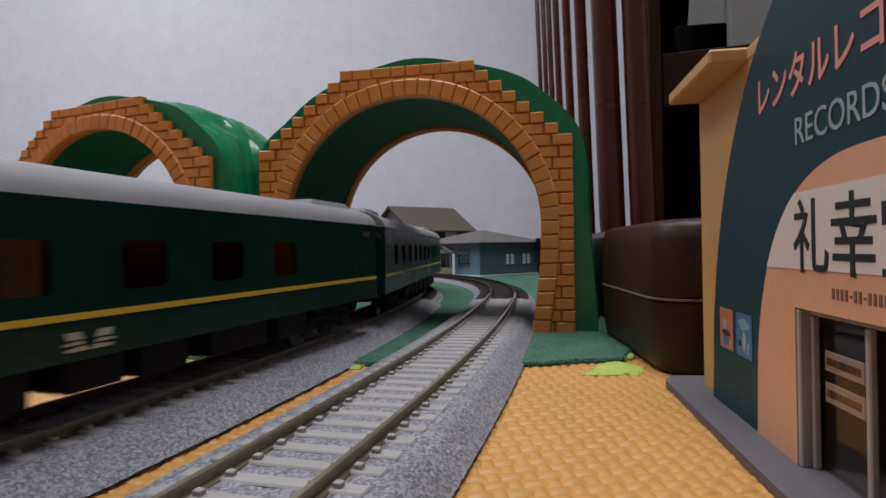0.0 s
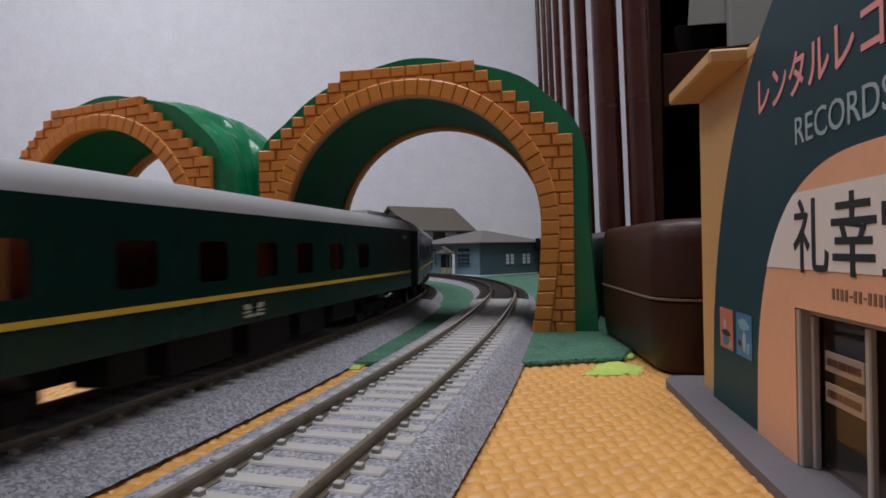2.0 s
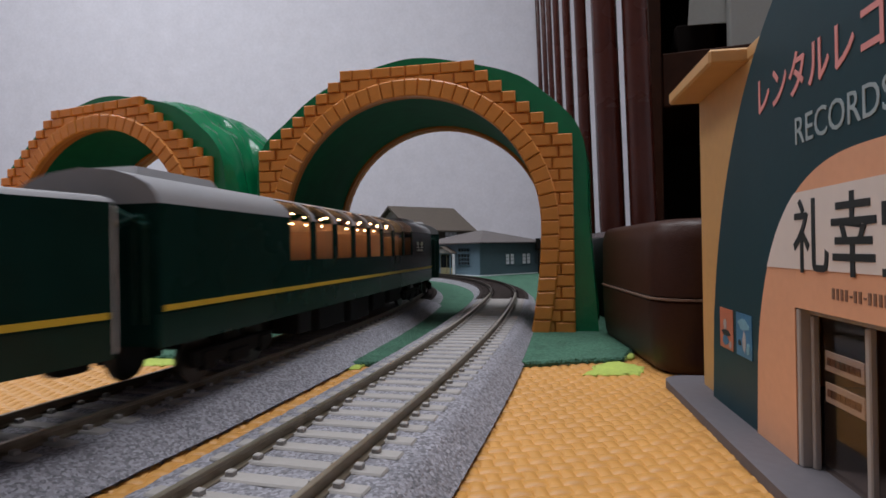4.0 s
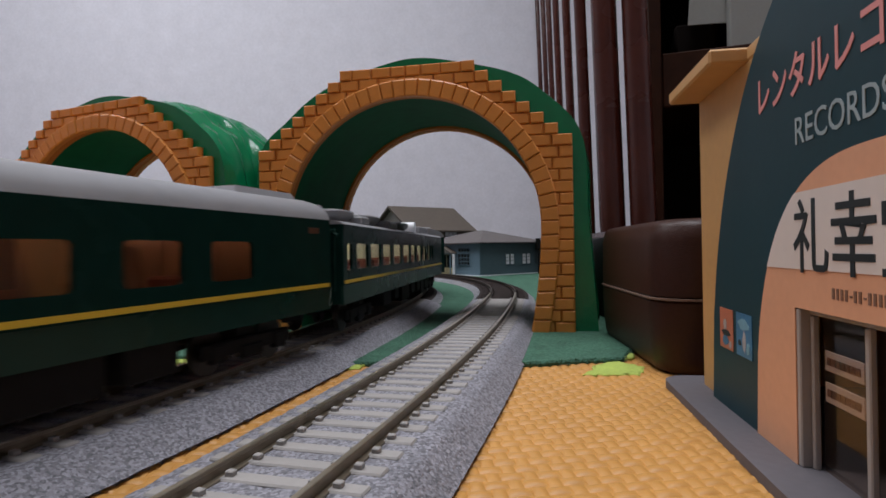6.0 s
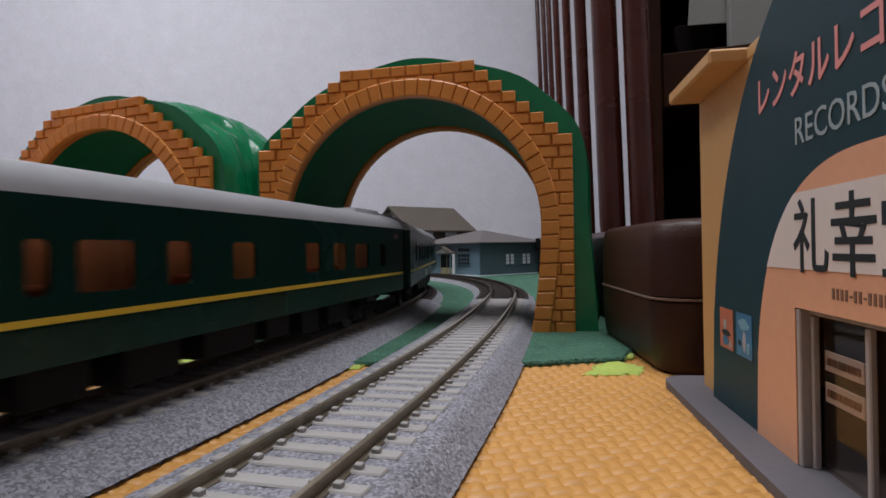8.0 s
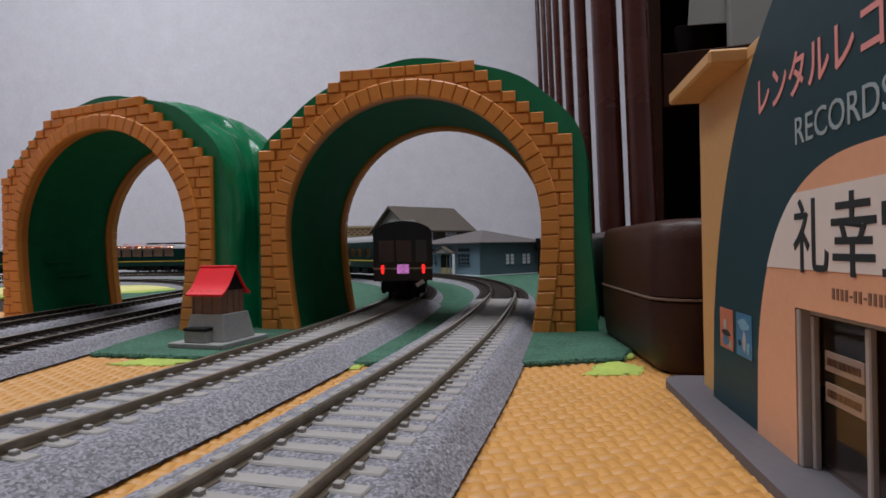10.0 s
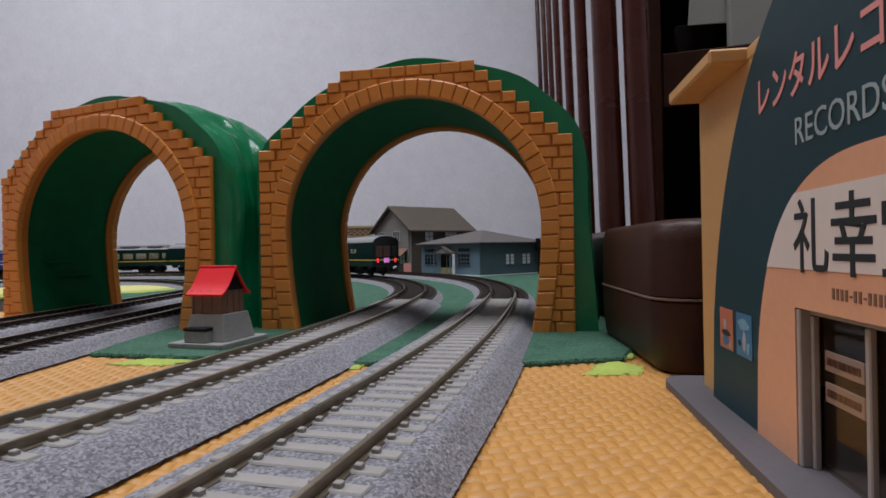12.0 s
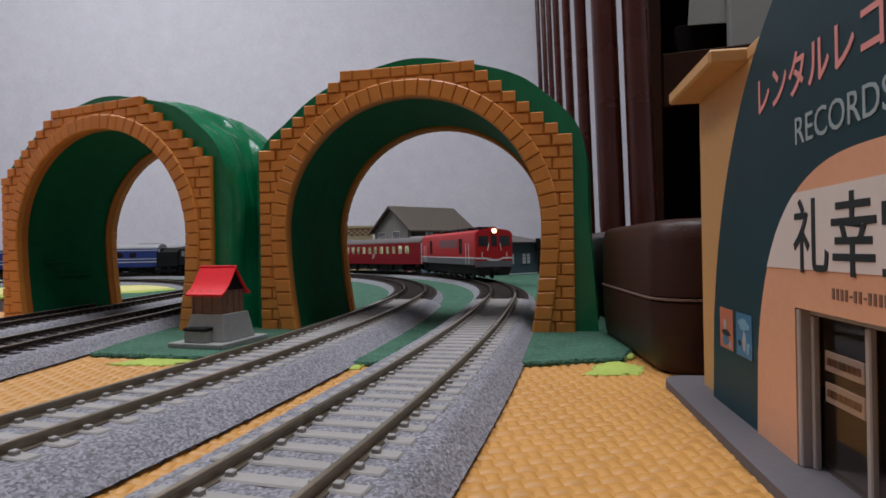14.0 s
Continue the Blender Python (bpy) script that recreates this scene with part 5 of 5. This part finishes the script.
def diesel():
    t = thing("diesel_locomotive", "red diesel locomotive with grey lower body and a lit headlamp", "locomotive")
    h = 109.0
    bm = bmesh.new()
    side = [(17.5, 21.0), (17.5, 41.0), (16.6, 43.4), (13.5, 45.4), (0, 47.0)]
    prism(bm, mirrored(side), -h, h)
    body = part("body", bm, M_LOCORED, t, smooth=30)
    bm = bmesh.new()
    prism(bm, mirrored([(17.7, 14.0), (17.7, 20.0)]), -h - 0.2, h + 0.2)
    part("lower_body", bm, M_LOCOGREY, t, "grey lower body")
    bm = bmesh.new()
    box(bm, -14.5, 14.5, -h + 12, h - 12, 5.5, 14.0, 0.6)
    part("fuel_tank", bm, M_UNDER, t)
    bm = bmesh.new()
    box(bm, -17.9, 17.9, -h - 0.4, h + 0.4, 20.0, 21.0)
    part("white_line", bm, M_LINE, t, "white line round the body")
    for x in (1, -1):
        for a in range(9):
            bm = bmesh.new()
            y = 46 - a * 8.0 if x > 0 else -46 + a * 8.0
            box(bm, min(x * 17.5, x * 17.7), max(x * 17.5, x * 17.7), y - 2.6, y + 2.6, 30, 38)
            part("side_window", bm, M_LOCOGREY, body, "grey side window")
        for y in (62, -62):
            bm = bmesh.new()
            box(bm, min(x * 17.5, x * 17.75), max(x * 17.5, x * 17.75), y - 5.5, y + 5.5, 24, 38.5)
            part("side_door", bm, M_DARK, body)
        for y in (94, 84, -94, -84):
            bm = bmesh.new()
            rod(bm, (x * 18.6, y, 15), (x * 18.6, y, 34), 0.3, 6)
            part("handrail", bm, M_LINE, body, "white handrail")
    for s in (-1, 1):
        f = s * h
        bm = bmesh.new()
        prism(bm, mirrored([(17.3, 12.0), (17.3, 41.0), (16.4, 43.2), (13.2, 45.2), (0, 46.7)]), min(f, f + s * 2.2), max(f, f + s * 2.2))
        nose = part("front", bm, M_LOCORED, t, smooth=30)
        for x0, x1 in ((-14.6, -5.2), (5.2, 14.6), (-2.6, 2.6)):
            bm = bmesh.new()
            box(bm, x0, x1, min(f + s * 2.1, f + s * 2.5), max(f + s * 2.1, f + s * 2.5), 31.0, 40.0)
            part("windscreen", bm, M_PANE_DARK, nose)
        bm = bmesh.new()
        pts = [(-17.6, 19.4), (-8, 19.4), (-4, 17.6), (4, 17.6), (8, 19.4), (17.6, 19.4), (17.6, 20.8), (8, 20.8), (4, 19.0), (-4, 19.0), (-8, 20.8), (-17.6, 20.8)]
        prism(bm, pts, min(f + s * 2.2, f + s * 2.6), max(f + s * 2.2, f + s * 2.6))
        bmesh.ops.triangulate(bm, faces=[q for q in bm.faces if len(q.verts) > 4])
        part("front_line", bm, M_LINE, nose)
        bm = bmesh.new()
        box(bm, -17.4, 17.4, min(f + s * 2.2, f + s * 2.5), max(f + s * 2.2, f + s * 2.5), 12.2, 17.5)
        part("front_lower", bm, M_LOCOGREY, nose)
        for x in (-11.5, -6.5, 6.5, 11.5):
            bm = bmesh.new()
            low = 19 if abs(x) > 8 else 27
            rod(bm, (x, f + s * 3.4, low), (x * (1.0 if abs(x) > 8 else 0.8), f + s * 3.4, low + 6.5), 0.4, 6)
            part("handrail", bm, M_LINE, nose)
        bm = bmesh.new()
        rod(bm, (0, f - s * 4, 44.5), (0, f + s * 3.2, 44.5), 3.3, 16)
        part("headlamp_case", bm, M_LOCORED, nose)
        bm = bmesh.new()
        rod(bm, (0, f + s * 3.2, 44.5), (0, f + s * 3.6, 44.5), 2.3, 16)
        part("headlamp", bm, M_HEAD if s > 0 else M_PANE_WHITE, nose, "round headlamp")
        bm = bmesh.new()
        v = box(bm, -16.5, 16.5, min(f - s * 16, f + s * 2.5), max(f - s * 16, f + s * 2.5), 4.5, 11.6)
        for q in v:
            if q.co.z < 8:
                q.co.x *= 0.82
        part("snow_plough", bm, M_UNDER, t, "grey pilot and steps")
        bm = bmesh.new()
        box(bm, -3, 3, min(f, f + s * 7), max(f, f + s * 7), 6.5, 11.0, 0.7)
        part("coupler", bm, M_UNDER, t)
        bogie(t, s * 62)
        bogie(t, s * 24)
    for y, l in ((82, 18), (44, 34), (0, 40), (-44, 24)):
        bm = bmesh.new()
        box(bm, -9, 9, y - l / 2, y + l / 2, 45.2, 49.0, 0.8)
        part("roof_unit", bm, M_UNDER, t, "black roof louvre box")
    bm = bmesh.new()
    box(bm, -13, 13, -h + 20, h - 20, 9, 12)
    part("frame", bm, M_UNDER, t)
    return t


LOCO = diesel()
LOCO.scale = (1.12, 0.90, 1.09)
RED_SET = dict(glow=M_GLOW_COOL, body=M_COACHRED, low=M_COACHRED, stripe=M_COACHRED, length=246.0, roof=M_ROOF2, group="red carriages")
RED = [coach("maroon passenger carriage with a row of pale windows", "plain", even(-92, 92, 13, 9.5), 26.5, 37, inside=M_CURTAIN, **RED_SET),
       coach("maroon passenger carriage with a grey roof", "plain", even(-92, 92, 13, 9.5), 26.5, 37, inside=M_CURTAIN, **RED_SET)]
letters("white_lettering", "JR", 8.0, M_LINE, RED[0], 18.1, 21.6, 0, label="white capital lettering").matrix_basis = at(18.15, 8, 20.6, 90, 90)


def steam():
    t = thing("steam_locomotive", "small black steam locomotive with pale rods", "locomotive")
    bm = bmesh.new()
    rod(bm, (0, -12, 26), (0, 62, 26), 11.0, 24)
    rod(bm, (0, 58, 26), (0, 66, 26), 11.6, 24)
    part("boiler", bm, M_STEAM, t, smooth=40)
    for name, y, r, top in (("chimney", 54, 3.4, 45), ("steam_dome", 32, 5.5, 42), ("sand_dome", 14, 5.0, 41)):
        bm = bmesh.new()
        lathe(bm, [(r, 34), (r * 0.95, top - 3), (r * (1.25 if name == "chimney" else 0.7), top - 1), (r * (1.2 if name == "chimney" else 0.3), top)], 16, (0, y))
        part(name, bm, M_STEAM, t, smooth=40)
    bm = bmesh.new()
    box(bm, -16, 16, -38, -10, 14, 40, 0.8)
    cab = part("cab", bm, M_STEAM, t)
    bm = bmesh.new()
    prism(bm, mirrored([(17.5, 39), (15, 42), (0, 44.5)]), -41, -8)
    part("cab_roof", bm, M_STEAM, t, smooth=40)
    bm = bmesh.new()
    box(bm, 15.9, 16.3, -30, -20, 28, 37)
    part("cab_window", bm, M_BOARD, cab)
    bm = bmesh.new()
    box(bm, -16, 16, -12, 66, 14.5, 16.2, 0.3)
    part("running_board", bm, M_STEAM, t)
    bm = bmesh.new()
    box(bm, -7, 7, -40, 66, 5, 14.5, 0.5)
    part("frame", bm, M_UNDER, t)
    for y in (-2, 17, 36):
        for s in (-1, 1):
            bm = bmesh.new()
            lathe(bm, [(1.5, -1.2), (6.5, -1.2), (7.6, -0.5), (7.9, 0.6), (6.6, 0.9), (6.4, 0.2), (1.5, 0.6)], 20)
            part("driving_wheel", bm, M_WHEEL, t, smooth=40, m=at(s * 11.0, y, 7.9, 0, 0, 90 * s))
    for s in (-1, 1):
        bm = bmesh.new()
        box(bm, s * 13.2 - 0.5, s * 13.2 + 0.5, -4, 38, 5.2, 6.6, 0.2)
        part("side_rod", bm, M_LINE, t, "pale side rod")
        bm = bmesh.new()
        rod(bm, (s * 14.2, 17, 7), (s * 14.2, 56, 9.5), 0.7, 6)
        part("main_rod", bm, M_LINE, t)
        bm = bmesh.new()
        rod(bm, (s * 13.5, 50, 9.5), (s * 13.5, 63, 9.5), 4.0, 14)
        part("cylinder", bm, M_STEAM, t, smooth=40)
        bm = bmesh.new()
        lathe(bm, [(1.2, -1), (4.6, -1), (4.9, 0.6), (1.2, 0.6)], 16)
        part("pilot_wheel", bm, M_WHEEL, t, smooth=40, m=at(s * 10.5, 56, 4.9, 0, 0, 90 * s))
    bm = bmesh.new()
    rod(bm, (0, 66, 36), (0, 69, 36), 2.6, 14)
    part("headlamp", bm, M_LINE, t)
    return t


def tender():
    t = thing("tender", "black coal tender behind the steam locomotive", "tender")
    bm = bmesh.new()
    box(bm, -15.5, 15.5, -26, 26, 12, 36, 1.0)
    part("tank", bm, M_STEAM, t)
    bm = bmesh.new()
    v = box(bm, -12, 12, -14, 24, 36, 42)
    for q in v:
        if q.co.z > 40:
            q.co.x *= 0.6
    part("coal", bm, M_UNDER, t, "heap of black coal")
    bogie(t, -14)
    bogie(t, 14)
    return t


STEAM, TENDER = steam(), tender()
STEAM.scale = TENDER.scale = (1.0, 0.8, 1.0)
BLUE = coach("blue passenger carriage with two thin white lines", "plain", even(-96, 84, 10, 10), 27, 35, glow=M_GLOW_DIM, pane=M_GLASS_DIM, body=M_BLUE, low=M_BLUE,
             stripe=M_LINE, length=246.0, group="blue carriages")
for z in (24.4, 38.2):
    for x in (18.0, -18.16):
        bm = bmesh.new()
        box(bm, x, x + 0.16, -122, 122, z, z + 0.9)
        part("stripe", bm, M_LINE, BLUE)


# ---------------------------------------------------------------- movement
def on_line(line, s, reach, back=False):
    """The pose of a vehicle whose middle is at s, its bogies reach ahead and behind."""
    ax, ay, _ = line.place(s + reach)
    bx, by, _ = line.place(s - reach)
    h = math.degrees(math.atan2(ay - by, ax - bx)) - 90 + (180 if back else 0)
    return at((ax + bx) / 2, (ay + by) / 2, RAIL, h)


def glide(knots, t):
    """Smooth value at t through (t, value) knots."""
    k = max(i for i in range(len(knots) - 1) if knots[i][0] <= t or i == 0)
    (t0, a), (t1, b) = knots[k], knots[k + 1]
    def slope(i):
        if i == 0 or i == len(knots) - 1:
            j = min(i, len(knots) - 2)
            return (knots[j + 1][1] - knots[j][1]) / (knots[j + 1][0] - knots[j][0])
        return (knots[i + 1][1] - knots[i - 1][1]) / (knots[i + 1][0] - knots[i - 1][0])
    d, f = t1 - t0, (t - t0) / (t1 - t0)
    return (2 * f ** 3 - 3 * f ** 2 + 1) * a + (f ** 3 - 2 * f ** 2 + f) * d * slope(k) + (3 * f ** 2 - 2 * f ** 3) * b + (f ** 3 - f ** 2) * d * slope(k + 1)


PITCH = 262.5
GREEN_RUN = [(0.0, -150.0), (0.9, -5.0), (1.5, 92.0), (2.55, 261.5), (3.0, 336.0), (4.2, 540.0), (5.45, 755.5), (6.5, 944.0), (7.0, 1031.0), (7.5, 1114.5), (8.1, 1223.0), (9.3, 1420.0), (10.3, 1573.0),
             (10.7, 1637.0), (11.1, 1706.0), (11.5, 1777.0), (11.9, 1848.0), (12.3, 1918.0), (14.0, 2205.0)]
RED_RUN = [(0.0, 1740.0), (5.0, 1500.0), (9.0, 980.0), (11.0, 640.0), (12.1, 444.0), (12.5, 373.0), (12.8, 319.0), (13.2, 247.0), (13.6, 180.0), (14.0, 115.0)]
STEAM_RUN = [(0.0, 1500.0), (8.0, 990.0), (12.2, 590.0), (13.2, 478.0), (14.0, 372.0)]


def motions():
    times = [0.25 * i for i in range(57)]
    for i, car in enumerate(GREEN):
        walk(car, [(t, on_line(INNER, glide(GREEN_RUN, t) - PITCH * (i - 1) + PITCH / 2 - 11, 92)) for t in times])
    walk(LOCO, [(t, on_line(OUTER, glide(RED_RUN, t) + 136, 40, True)) for t in times])
    for i, car in enumerate(RED):
        walk(car, [(t, on_line(OUTER, glide(RED_RUN, t) + 244 + 256 * i + 126, 92, True)) for t in times])
    walk(STEAM, [(t, on_line(SIDE_A, glide(STEAM_RUN, t) + 55, 20, True)) for t in times])
    walk(TENDER, [(t, on_line(SIDE_A, glide(STEAM_RUN, t) + 111, 12, True)) for t in times])
    walk(BLUE, [(t, on_line(SIDE_A, glide(STEAM_RUN, t) + 136 + 126, 92, True)) for t in times])


motions()
